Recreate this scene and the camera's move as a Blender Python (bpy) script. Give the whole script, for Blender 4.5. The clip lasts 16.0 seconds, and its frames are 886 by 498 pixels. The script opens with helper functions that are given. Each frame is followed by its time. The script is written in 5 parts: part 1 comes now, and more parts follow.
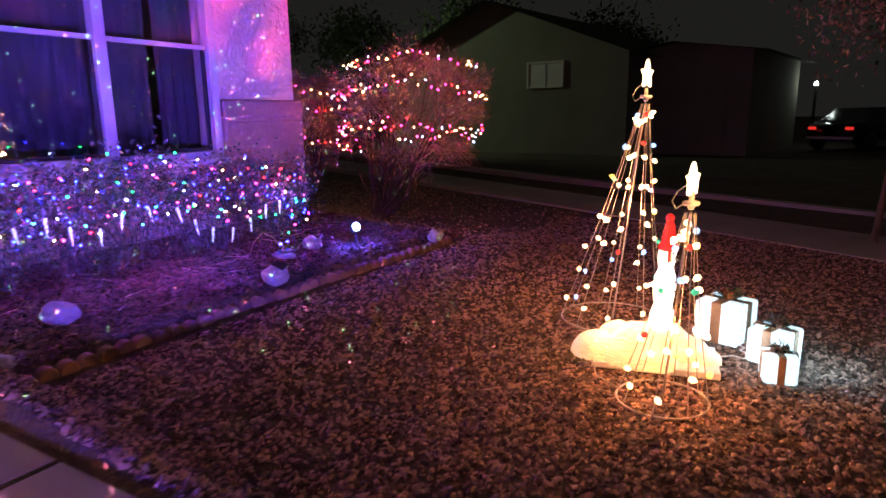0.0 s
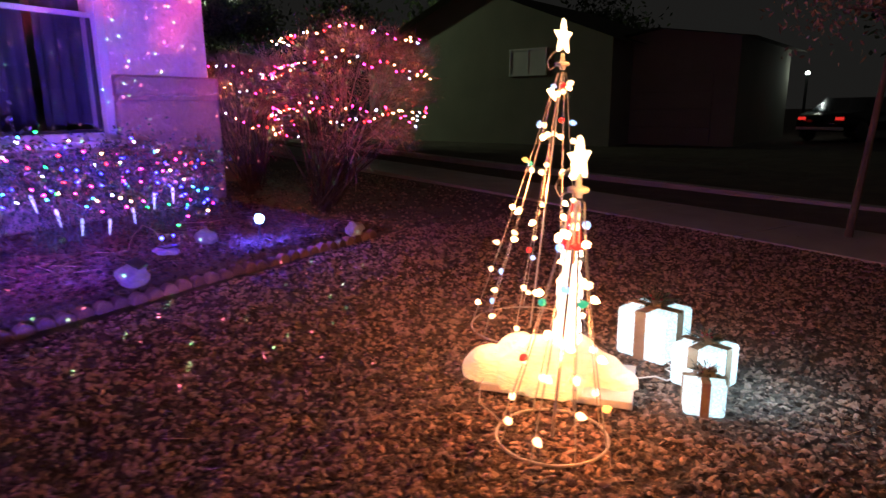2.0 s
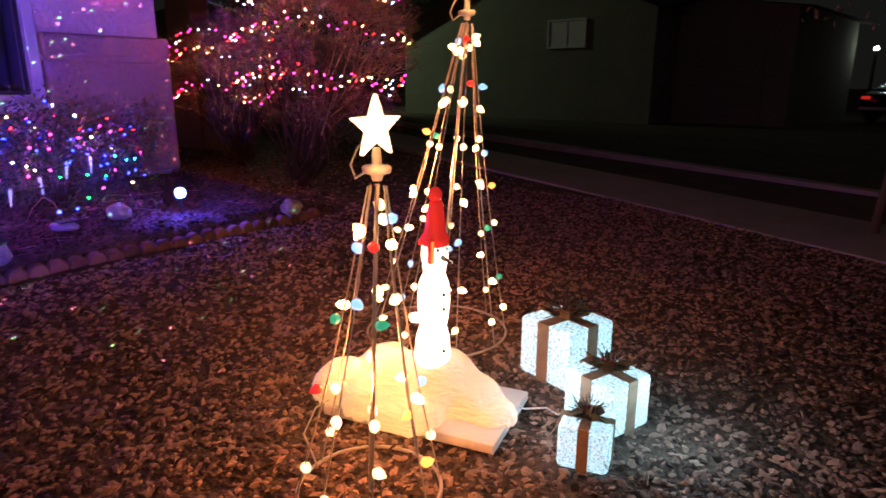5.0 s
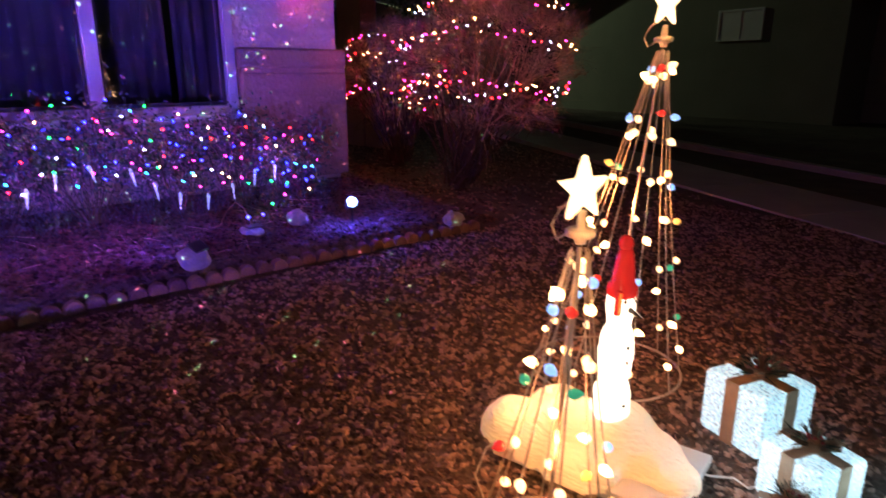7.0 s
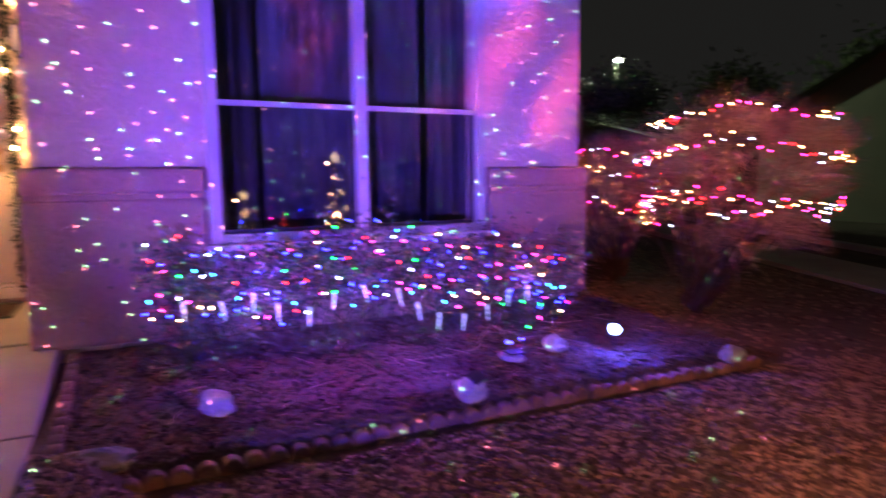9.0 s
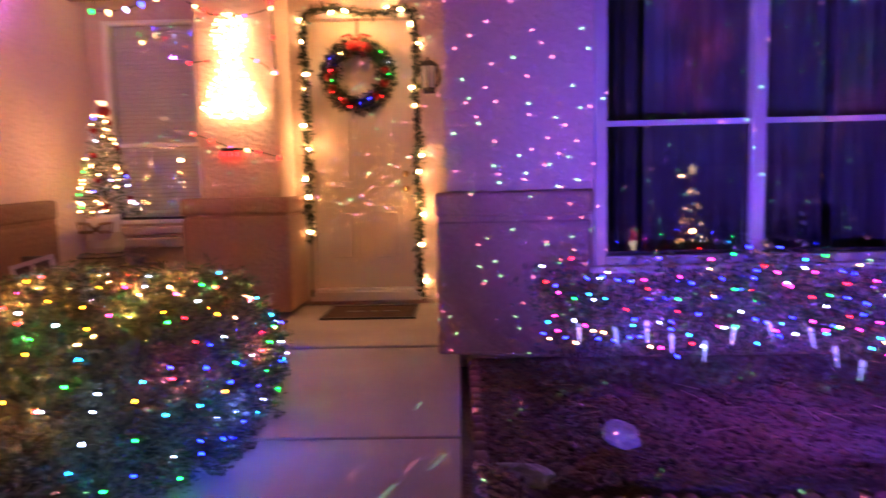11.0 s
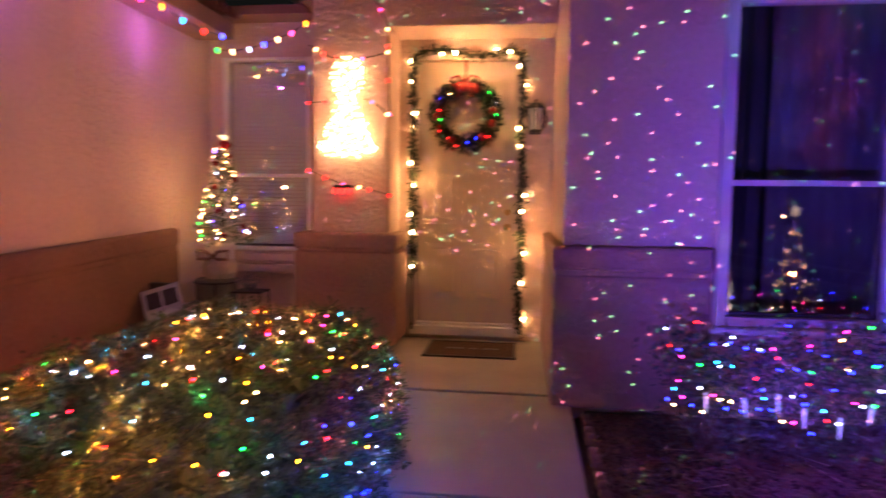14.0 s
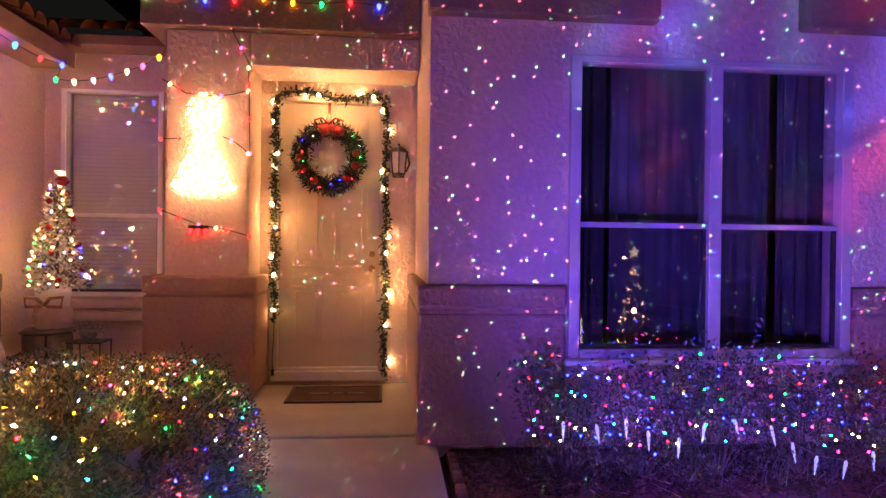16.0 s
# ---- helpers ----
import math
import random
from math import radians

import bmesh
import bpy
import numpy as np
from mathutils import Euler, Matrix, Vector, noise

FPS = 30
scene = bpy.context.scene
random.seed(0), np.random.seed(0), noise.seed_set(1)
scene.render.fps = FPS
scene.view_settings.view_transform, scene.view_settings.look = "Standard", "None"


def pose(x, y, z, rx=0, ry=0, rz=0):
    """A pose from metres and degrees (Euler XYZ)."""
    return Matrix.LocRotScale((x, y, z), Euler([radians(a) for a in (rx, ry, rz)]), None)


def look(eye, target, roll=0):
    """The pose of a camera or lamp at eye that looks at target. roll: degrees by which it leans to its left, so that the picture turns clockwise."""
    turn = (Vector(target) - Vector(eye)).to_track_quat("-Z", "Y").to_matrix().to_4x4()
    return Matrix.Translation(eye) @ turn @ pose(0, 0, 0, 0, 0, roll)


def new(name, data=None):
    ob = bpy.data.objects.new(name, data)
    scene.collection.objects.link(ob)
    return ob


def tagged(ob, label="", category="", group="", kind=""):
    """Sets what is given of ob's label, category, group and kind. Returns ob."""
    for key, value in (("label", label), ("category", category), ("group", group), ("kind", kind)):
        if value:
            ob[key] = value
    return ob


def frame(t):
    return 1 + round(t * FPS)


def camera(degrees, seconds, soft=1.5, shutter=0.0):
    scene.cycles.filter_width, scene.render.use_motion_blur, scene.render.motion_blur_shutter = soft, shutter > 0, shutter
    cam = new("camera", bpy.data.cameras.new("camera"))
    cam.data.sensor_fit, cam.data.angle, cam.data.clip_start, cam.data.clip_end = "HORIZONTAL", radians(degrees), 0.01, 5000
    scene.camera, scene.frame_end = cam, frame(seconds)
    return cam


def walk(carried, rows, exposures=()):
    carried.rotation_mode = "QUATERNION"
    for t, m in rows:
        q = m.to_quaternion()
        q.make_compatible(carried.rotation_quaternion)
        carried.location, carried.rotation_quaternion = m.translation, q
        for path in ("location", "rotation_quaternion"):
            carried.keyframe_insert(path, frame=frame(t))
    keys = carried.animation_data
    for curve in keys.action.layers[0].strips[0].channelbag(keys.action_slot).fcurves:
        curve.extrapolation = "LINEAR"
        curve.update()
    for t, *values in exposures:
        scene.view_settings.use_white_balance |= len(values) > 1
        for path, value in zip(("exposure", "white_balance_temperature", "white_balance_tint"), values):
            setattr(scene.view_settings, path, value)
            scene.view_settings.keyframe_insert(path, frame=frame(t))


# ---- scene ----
cam = camera(70.3, 16.0, 1.5, 0.8)
PATH = [
    (0, (0.722, 1.276, 1.283), (-0.286, 2.952, 0.866), -0.8),
    (0.5, (0.705, 1.461, 1.3), (-0.296, 3.14, 0.875), -0.7),
    (1, (0.835, 1.638, 1.258), (-0.177, 3.311, 0.834), -0.7),
    (1.5, (0.907, 1.859, 1.232), (-0.103, 3.529, 0.793), -0.8),
    (2, (0.925, 2.076, 1.175), (-0.072, 3.753, 0.733), -0.6),
    (2.5, (1.011, 2.259, 1.111), (0.013, 3.938, 0.679), -0.3),
    (3, (1.018, 2.399, 1.119), (0.066, 4.096, 0.659), -0.6),
    (3.2, (1.081, 2.517, 1.108), (0.092, 4.193, 0.645), -0.7),
    (5.3, (1.253, 2.92, 1.11), (0.087, 4.457, 0.581), 0.2),
    (5.5, (1.235, 2.915, 1.129), (0.023, 4.412, 0.592), 0.1),
    (6, (1.173, 2.902, 1.206), (-0.139, 4.302, 0.642), -0.1),
    (6.5, (1.143, 2.905, 1.225), (-0.253, 4.230, 0.682), 0.1),
    (7, (1.089, 2.896, 1.254), (-0.353, 4.172, 0.713), -0.0),
    (7.5, (0.978, 2.844, 1.3), (-0.516, 4.095, 0.849), -0.1),
    (8, (0.811, 2.708, 1.319), (-0.736, 3.932, 0.994), 0.2),
    (8.5, (0.652, 2.646, 1.341), (-1.015, 3.72, 1.079), -0.6),
    (9, (0.492, 2.547, 1.346), (-1.286, 3.437, 1.127), -0.7),
    (9.5, (0.397, 2.460, 1.372), (-1.496, 3.072, 1.174), -0.1),
    (10, (0.388, 2.313, 1.377), (-1.565, 2.702, 1.19), 0.2),
    (10.2, (0.36, 2.275, 1.379), (-1.608, 2.585, 1.195), -0.3),
    (12.5, (0.272, 1.805, 1.603), (-1.64, 1.249, 1.425), 0.9),
    (13, (0.333, 1.682, 1.596), (-1.576, 1.107, 1.434), 1.5),
    (13.5, (0.376, 1.709, 1.666), (-1.563, 1.246, 1.506), 1.3),
    (14, (0.37, 1.783, 1.729), (-1.609, 1.542, 1.572), 0.7),
    (14.5, (0.384, 1.835, 1.755), (-1.611, 1.798, 1.622), 0.5),
    (15, (0.419, 1.836, 1.734), (-1.577, 1.921, 1.648), 0.6),
    (15.5, (0.416, 1.795, 1.735), (-1.577, 1.954, 1.687), 0.6),
    (16, (0.383, 1.778, 1.692), (-1.609, 1.964, 1.685), 0.7),
]
walk(cam, [(t, look(eye, target, roll)) for t, eye, target, roll in PATH],
     [(0, 1.25), (2, 1.12), (3, .85), (5.5, .48), (7, .38), (8, .75), (9, 1.2), (10, 1.02), (12.5, .12), (13.5, .10), (14.2, .18), (15, .2), (16, .4)])

# ---- light ----
world = bpy.data.worlds.new("night")
scene.world = world
world.use_nodes = True
bg = world.node_tree.nodes["Background"]
bg.inputs["Color"].default_value = (0.72, 0.70, 0.66, 1)
bg.inputs["Strength"].default_value = 0.007


def lamp(name, kind, at, watts, colour, radius=0.05, aim=None, cone=90, blend=0.6):
    data = bpy.data.lights.new(name, kind)
    data.energy, data.color = watts, colour
    data.shadow_soft_size = radius
    ob = new(name, data)
    if aim:
        ob.matrix_world = look(at, aim)
    else:
        ob.location = at
    if kind == "SPOT":
        data.spot_size, data.spot_blend = radians(cone), blend
    return ob


WARM, AMBER, BLUE, ROSE = (1, .45, .17), (1, .30, .085), (.07, .06, 1), (1, .34, .20)
# Unseen colour-wash projector on the driveway; lamps added for glow of strings and decorations
lamp("wash_light", "SPOT", (2.6, .6, .42), 430, (.50, .17, 1.02), .02, (-3.9, 4.35, 2.75), 50, .8)
lamp("wash_light_blue", "SPOT", (2.6, .75, .42), 1400, (.07, .05, 1), .02, (-3.8, 4.3, 1.7), 36, 1)
# Added blue fill for the bed and lower wall, set by the solar rock.
lamp("bed_fill_light", "SPOT", (-2.20, 4.02, .45), 22, (.09, .05, 1), .02, (-3.8, 3.7, .85), 140, .9)
lamp("flood_light", "POINT", (-2.38, 5.16, .47), 15, BLUE, .02)
lamp("door_light", "POINT", (-5.24, 1.27, 2.92), 9, (1, .46, .16), .04)
lamp("door_light_side", "POINT", (-5.36, .80, 1.9), 2.8, (1, .46, .16), .03)
lamp("door_light_end", "POINT", (-5.36, 1.80, 1.35), 2.8, (1, .46, .16), .03)
lamp("pillar_light", "POINT", (-4.72, .30, 2.62), 4, WARM, .05)
lamp("pillar_light_low", "POINT", (-4.70, .30, 2.25), 4, WARM, .05)
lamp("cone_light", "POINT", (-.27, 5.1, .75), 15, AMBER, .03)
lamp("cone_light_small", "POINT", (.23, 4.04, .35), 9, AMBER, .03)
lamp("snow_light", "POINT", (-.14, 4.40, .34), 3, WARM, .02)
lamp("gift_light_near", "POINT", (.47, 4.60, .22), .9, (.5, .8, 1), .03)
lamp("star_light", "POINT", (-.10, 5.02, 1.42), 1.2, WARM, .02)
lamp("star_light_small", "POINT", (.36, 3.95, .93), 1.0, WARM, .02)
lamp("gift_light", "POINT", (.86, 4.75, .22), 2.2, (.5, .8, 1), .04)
# Shrub lamps hang free in the air, added in place of their strings' light.
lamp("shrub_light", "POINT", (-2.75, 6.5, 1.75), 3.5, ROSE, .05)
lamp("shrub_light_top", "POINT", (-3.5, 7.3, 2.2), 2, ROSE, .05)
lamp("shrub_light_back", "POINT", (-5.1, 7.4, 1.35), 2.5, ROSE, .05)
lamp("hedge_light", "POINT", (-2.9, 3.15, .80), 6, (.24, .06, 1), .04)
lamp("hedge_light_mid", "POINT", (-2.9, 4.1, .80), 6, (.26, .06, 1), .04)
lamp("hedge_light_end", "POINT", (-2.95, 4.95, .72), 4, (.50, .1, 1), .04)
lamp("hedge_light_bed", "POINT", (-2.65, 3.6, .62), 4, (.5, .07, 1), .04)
lamp("porch_tree_light", "POINT", (-4.92, -.95, 1.85), 4, WARM, .02)
lamp("eave_light", "POINT", (-4.6, -1.12, 3.05), 3.2, (.55, .12, 1), .02)
lamp("eave_light_end", "POINT", (-5.45, -1.05, 3.02), 1.2, (1, .5, .1), .02)
lamp("eave_light_near", "POINT", (-3.0, -1.1, 3.0), 3.0, (.6, .12, 1), .02)
lamp("yard_light", "POINT", (.25, 29.7, 2.35), 1.2, (.75, 1, .95), .08)
lamp("street_light", "POINT", (-19.8, 20.8, 6.0), 400, (.75, 1, .62), .1)

# ---- materials ----


def material(name):
    m = bpy.data.materials.new(name)
    m.use_nodes = True
    t = m.node_tree
    return m, t, t.nodes["Principled BSDF"]


def ramp(t, stops):
    r = t.nodes.new("ShaderNodeValToRGB")
    e = r.color_ramp.elements
    while len(e) < len(stops):
        e.new(.5)
    for k, (p, c) in zip(e, stops):
        k.position, k.color = p, (*c, 1)
    return r


def rough_surface(name, dark, light, scale=8, grain=60, bump=.3, depth=.01, rough=.9, island=False, spread=.35):
    """Two scales of noise for colour, a fine relief, and a shift from piece to piece."""
    m, t, b = material(name)
    co = t.nodes.new("ShaderNodeTexCoord")
    n1, n2 = t.nodes.new("ShaderNodeTexNoise"), t.nodes.new("ShaderNodeTexNoise")
    n1.inputs["Scale"].default_value, n2.inputs["Scale"].default_value = scale, grain
    n1.inputs["Detail"].default_value = n2.inputs["Detail"].default_value = 5
    for n in (n1, n2):
        t.links.new(co.outputs["Object"], n.inputs["Vector"])
    mix = t.nodes.new("ShaderNodeMath")
    mix.operation = "MULTIPLY_ADD"
    mix.inputs[1].default_value = .4
    t.links.new(n2.outputs["Fac"], mix.inputs[0])
    add = t.nodes.new("ShaderNodeMath")
    add.operation = "MULTIPLY"
    add.inputs[1].default_value = .6
    t.links.new(n1.outputs["Fac"], add.inputs[0])
    t.links.new(add.outputs[0], mix.inputs[2])
    last = mix.outputs[0]
    if island:
        g = t.nodes.new("ShaderNodeNewGeometry") if island == "mesh" else t.nodes.new("ShaderNodeObjectInfo")
        sh = t.nodes.new("ShaderNodeMath")
        sh.operation = "MULTIPLY_ADD"
        sh.inputs[1].default_value = spread
        t.links.new(g.outputs["Random Per Island" if island == "mesh" else "Random"], sh.inputs[0])
        t.links.new(last, sh.inputs[2])
        off = t.nodes.new("ShaderNodeMath")
        off.operation = "SUBTRACT"
        off.inputs[1].default_value = spread / 2
        t.links.new(sh.outputs[0], off.inputs[0])
        last = off.outputs[0]
    r = ramp(t, [(.28, dark), (.72, light)])
    t.links.new(last, r.inputs[0])
    t.links.new(r.outputs[0], b.inputs["Base Color"])
    b.inputs["Roughness"].default_value = rough
    if bump:
        bp = t.nodes.new("ShaderNodeBump")
        bp.inputs["Strength"].default_value, bp.inputs["Distance"].default_value = bump, depth
        t.links.new(n2.outputs["Fac"], bp.inputs["Height"])
        t.links.new(bp.outputs[0], b.inputs["Normal"])
    return m


def glow(name, colour, strength, base=None):
    m, t, b = material(name)
    b.inputs["Base Color"].default_value = (*(base or colour), 1)
    b.inputs["Emission Color"].default_value = (*colour, 1)
    b.inputs["Emission Strength"].default_value = strength
    b.inputs["Roughness"].default_value = .25
    return m


STUCCO = rough_surface("stucco", (.50, .375, .33), (.65, .50, .45), 1.3, 26, .9, .02, .95)
STUCCO_LOW = rough_surface("stucco_wainscot", (.27, .165, .135), (.38, .245, .205), 1.3, 26, .85, .02, .95)
FRIEZE = rough_surface("stucco_frieze", (.20, .13, .10), (.30, .20, .15), 2, 38, .7, .012, .95)
PAINT = rough_surface("white_trim_paint", (.66, .64, .62), (.80, .78, .76), 4, 90, .1, .002, .5)
DOORPAINT = rough_surface("door_paint", (.52, .43, .35), (.63, .54, .45), 3, 120, .12, .002, .42)
CONCRETE = rough_surface("concrete", (.27, .235, .22), (.40, .36, .335), 2.2, 140, .35, .003, .85)
SOIL = rough_surface("gravel_bed", (.05, .035, .028), (.16, .11, .085), 3, 55, 1, .03, .95)
GRAVEL = rough_surface("crushed_gravel", (.06, .034, .026), (.36, .225, .175), 9, 60, .4, .004, .8, "mesh", .9)
BARK = rough_surface("bark_mulch", (.035, .02, .016), (.16, .085, .06), 14, 90, .5, .004, .9, "mesh", .6)
EDGING = rough_surface("red_concrete_edging", (.12, .065, .052), (.27, .15, .12), 6, 80, .7, .006, .9, "object", .4)
ROCK = rough_surface("white_landscape_rock", (.20, .18, .175), (.44, .41, .40), 9, 50, .8, .01, .85)
ROCKGREY = rough_surface("grey_rock", (.10, .11, .11), (.26, .27, .26), 9, 50, .8, .01, .8)
LEAF = rough_surface("bush_leaf", (.026, .042, .020), (.14, .165, .08), 6, 60, 0, .01, .55, "mesh", .7)
HEDGE = rough_surface("hedge_leaf", (.035, .06, .035), (.12, .15, .09), 6, 60, 0, .01, .5, "mesh", .7)
SAGE = rough_surface("sage_leaf", (.03, .038, .03), (.11, .12, .10), 6, 60, 0, .01, .6, "mesh", .7)
TWIG = rough_surface("dry_twig", (.15, .09, .065), (.44, .29, .21), 8, 90, 0, .01, .8, "mesh", .7)
TRUNK = rough_surface("bark", (.05, .035, .025), (.16, .11, .08), 9, 70, .8, .01, .9)
FIR = rough_surface("garland_green", (.006, .014, .006), (.026, .045, .016), 9, 80, 0, .01, .6, "mesh", .7)
FROST = rough_surface("flocked_fir", (.07, .10, .06), (.72, .72, .68), 9, 80, 0, .01, .7, "mesh", .9)
WIRE = rough_surface("painted_wire", (.34, .29, .245), (.52, .46, .40), 20, 90, 0, .01, .4)
DARKWIRE = rough_surface("green_cord", (.012, .02, .012), (.03, .045, .025), 20, 90, 0, .01, .5)
BLACK = rough_surface("black_metal", (.012, .011, .01), (.035, .032, .03), 12, 90, .1, .002, .45)
RUBBER = rough_surface("mat_coir", (.03, .017, .012), (.10, .055, .035), 20, 140, .8, .006, .95)
ROOFTILE = rough_surface("clay_tile", (.16, .07, .045), (.34, .17, .11), 4, 60, .5, .006, .85)
WOOD = rough_surface("fascia_wood", (.22, .13, .08), (.36, .23, .15), 4, 60, .3, .004, .7)
FOAM = rough_surface("white_foam_board", (.72, .70, .68), (.84, .82, .80), 6, 160, .3, .002, .8)
RIBBON = rough_surface("burlap_ribbon", (.22, .14, .085), (.40, .28, .18), 20, 300, .6, .002, .8)
RED = rough_surface("red_gloss", (.14, .004, .006), (.28, .012, .014), 8, 60, 0, .01, .3)
BRASS, _t, _b = material("aged_brass")
_b.inputs["Base Color"].default_value, _b.inputs["Metallic"].default_value, _b.inputs["Roughness"].default_value = (.45, .30, .16, 1), 1, .35
# Near-black colour stands in for the darkness of the unlit room.
ROOM = rough_surface("room_shade_colour", (.03, .03, .035), (.06, .06, .07), 2, 30, 0, .01, .9)
CURTAIN = rough_surface("dark_drape", (.13, .125, .132), (.25, .24, .25), 3, 70, .2, .004, .85)
WINDOW_VINYL = rough_surface("window_vinyl", (.40, .38, .37), (.50, .48, .46), 3, 60, .2, .002, .5)
BLIND = rough_surface("white_blind", (.66, .63, .61), (.76, .74, .72), 3, 70, .1, .002, .6)
ASPHALT = rough_surface("asphalt", (.03, .03, .03), (.065, .063, .06), 1, 120, .6, .006, .9)
FARWALL = rough_surface("far_stucco", (.20, .19, .15), (.28, .265, .21), .8, 20, .3, .01, .95)
FARROOF = rough_surface("far_roof", (.07, .065, .05), (.14, .125, .10), 1, 12, .5, .02, .95)
SNOW, _t, _b = material("cotton_snow_glow")
_n = _t.nodes.new("ShaderNodeTexNoise")
_n.inputs["Scale"].default_value = 18
_p = _t.nodes.new("ShaderNodeBump")
_p.inputs["Distance"].default_value, _p.inputs["Strength"].default_value = .02, .6
_t.links.new(_n.outputs["Fac"], _p.inputs["Height"])
_t.links.new(_p.outputs[0], _b.inputs["Normal"])
_b.inputs["Base Color"].default_value, _b.inputs["Roughness"].default_value = (.82, .80, .76, 1), 1
# Yellow emission put into the cotton stands in for light shining through it.
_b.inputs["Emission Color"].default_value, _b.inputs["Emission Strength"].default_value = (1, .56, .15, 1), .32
# panes: clear glass that mirrors more at a slant
GLASS, _t, _b = material("window_glass")
_t.nodes.remove(_b)
_tr, _gl, _mx, _lw = (_t.nodes.new("ShaderNode" + k) for k in ("BsdfTransparent", "BsdfGlossy", "MixShader", "LayerWeight"))
_tr.inputs["Color"].default_value, _gl.inputs["Roughness"].default_value, _lw.inputs["Blend"].default_value = (.86, .87, .90, 1), .01, .5
_pw, _ma = _t.nodes.new("ShaderNodeMath"), _t.nodes.new("ShaderNodeMath")
_pw.operation, _ma.operation = "POWER", "MULTIPLY_ADD"
_pw.inputs[1].default_value, _ma.inputs[1].default_value, _ma.inputs[2].default_value = 4, .9, .10
for a, b in ((_lw.outputs["Facing"], _pw.inputs[0]), (_pw.outputs[0], _ma.inputs[0]), (_ma.outputs[0], _mx.inputs[0]), (_tr.outputs[0], _mx.inputs[1]), (_gl.outputs[0], _mx.inputs[2]), (_mx.outputs[0], _t.nodes["Material Output"].inputs["Surface"])):
    _t.links.new(a, b)
BULB = {
    "warm": glow("bulb_warm", (1, .50, .20), 10), "white": glow("bulb_white", (.45, .55, 1), 5), "red": glow("bulb_red", (1, .012, .012), 8),
    "green": glow("bulb_green", (.01, .85, .10), 5), "blue": glow("bulb_blue", (.025, .035, 1), 16), "amber": glow("bulb_amber", (1, .30, .015), 7),
    "pink": glow("bulb_pink", (1, .05, .26), 7), "cyan": glow("bulb_cyan", (.03, .35, 1), 7)}
# small bulbs: fierce points that light what is next to them
MINIGLOW = {k: glow("mini_" + k, c, e) for k, c, e in (("warm", (1, .42, .13), 55), ("white", (.40, .52, 1), 24), ("red", (1, .004, .006), 46), ("green", (.003, .85, .04), 30), ("blue", (.003, .006, 1), 90), ("amber", (1, .22, .004), 42), ("pink", (1, .010, .20), 44), ("cyan", (.008, .32, 1), 38))}
NETGLOW = {k: glow("net_" + k, c, e) for k, c, e in (("warm", (1, .40, .12), 130), ("white", (.38, .50, 1), 80), ("red", (1, .002, .006), 130), ("green", (.002, .85, .03), 85), ("blue", (.001, .003, 1), 240), ("amber", (1, .22, .003), 130), ("pink", (1, .006, .18), 120), ("cyan", (.004, .30, 1), 110))}
GLASSBULB = {k: glow("dim_bulb_" + k, c, e, c) for k, c, e in (("warm", (1, .62, .30), 2.2), ("green", (.05, .45, .25), .5), ("blue", (.25, .5, 1), 1.0), ("red", (.8, .04, .03), .6), ("amber", (1, .5, .1), 1.2))}
STAR = glow("star_plastic", (1, .68, .36), 2.2)
SNOWMAN = glow("snowman_plastic", (1, .86, .68), 2.0)
SCARF = glow("red_lit_plastic", (1, .04, .03), .3, (.5, .02, .02))
GIFT = glow("gift_fabric", (.50, .84, 1), 2.6, (.45, .50, .50))
FLOOD = glow("flood_lens", (.35, .70, 1), 9)
STREET = glow("street_lamp_lens", (.9, 1, .9), 30)

# ---- building helpers ----


def mesh_of(bm, name, mat, smooth=False):
    me = bpy.data.meshes.new(name)
    bmesh.ops.recalc_face_normals(bm, faces=bm.faces)
    bm.to_mesh(me)
    bm.free()
    for m in (mat if isinstance(mat, (list, tuple)) else [mat]):
        me.materials.append(m)
    if smooth:
        me.shade_smooth()
    return me


def part(name, bm, mat, parent=None, label="", smooth=False):
    ob = new(name, mesh_of(bm, name, mat, smooth))
    ob.parent = parent
    if label:
        tagged(ob, label)
    return ob


def shared(name, me, parent, m):
    ob = new(name, me)
    ob.parent = parent
    ob.matrix_basis = m
    return ob


def thing(name, label, category, group="", at=(0, 0, 0)):
    ob = new(name)
    ob.empty_display_size = .05
    ob.location = at
    return tagged(ob, label, category, group)


def structure(name, bm, mat, label="", category=""):
    return tagged(part(name, bm, mat), label, category, kind="structure")


def box(bm, lo, hi, bevel=0, seg=2, turn=None):
    ret = bmesh.ops.create_cube(bm, size=1)
    vs = ret["verts"]
    c = [(a + b) / 2 for a, b in zip(lo, hi)]
    s = [b - a for a, b in zip(lo, hi)]
    m = Matrix.Translation(c) @ (turn or Matrix()) @ Matrix.Diagonal((*s, 1))
    bmesh.ops.transform(bm, matrix=m, verts=vs)
    if bevel:
        es = list({e for v in vs for e in v.link_edges})
        bmesh.ops.bevel(bm, geom=es, offset=bevel, segments=seg, profile=.5, affect="EDGES")
    return bm


def boxes(*specs, bevel=0, seg=2):
    bm = bmesh.new()
    for lo, hi in specs:
        box(bm, lo, hi, bevel, seg)
    return bm


def rod(bm, p, q, r0, r1=None, n=8):
    p, q = Vector(p), Vector(q)
    d = q - p
    m = Matrix.Translation((p + q) / 2) @ d.to_track_quat("Z", "Y").to_matrix().to_4x4()
    bmesh.ops.create_cone(bm, cap_ends=True, segments=n, radius1=r0, radius2=r0 if r1 is None else r1, depth=d.length, matrix=m)
    return bm


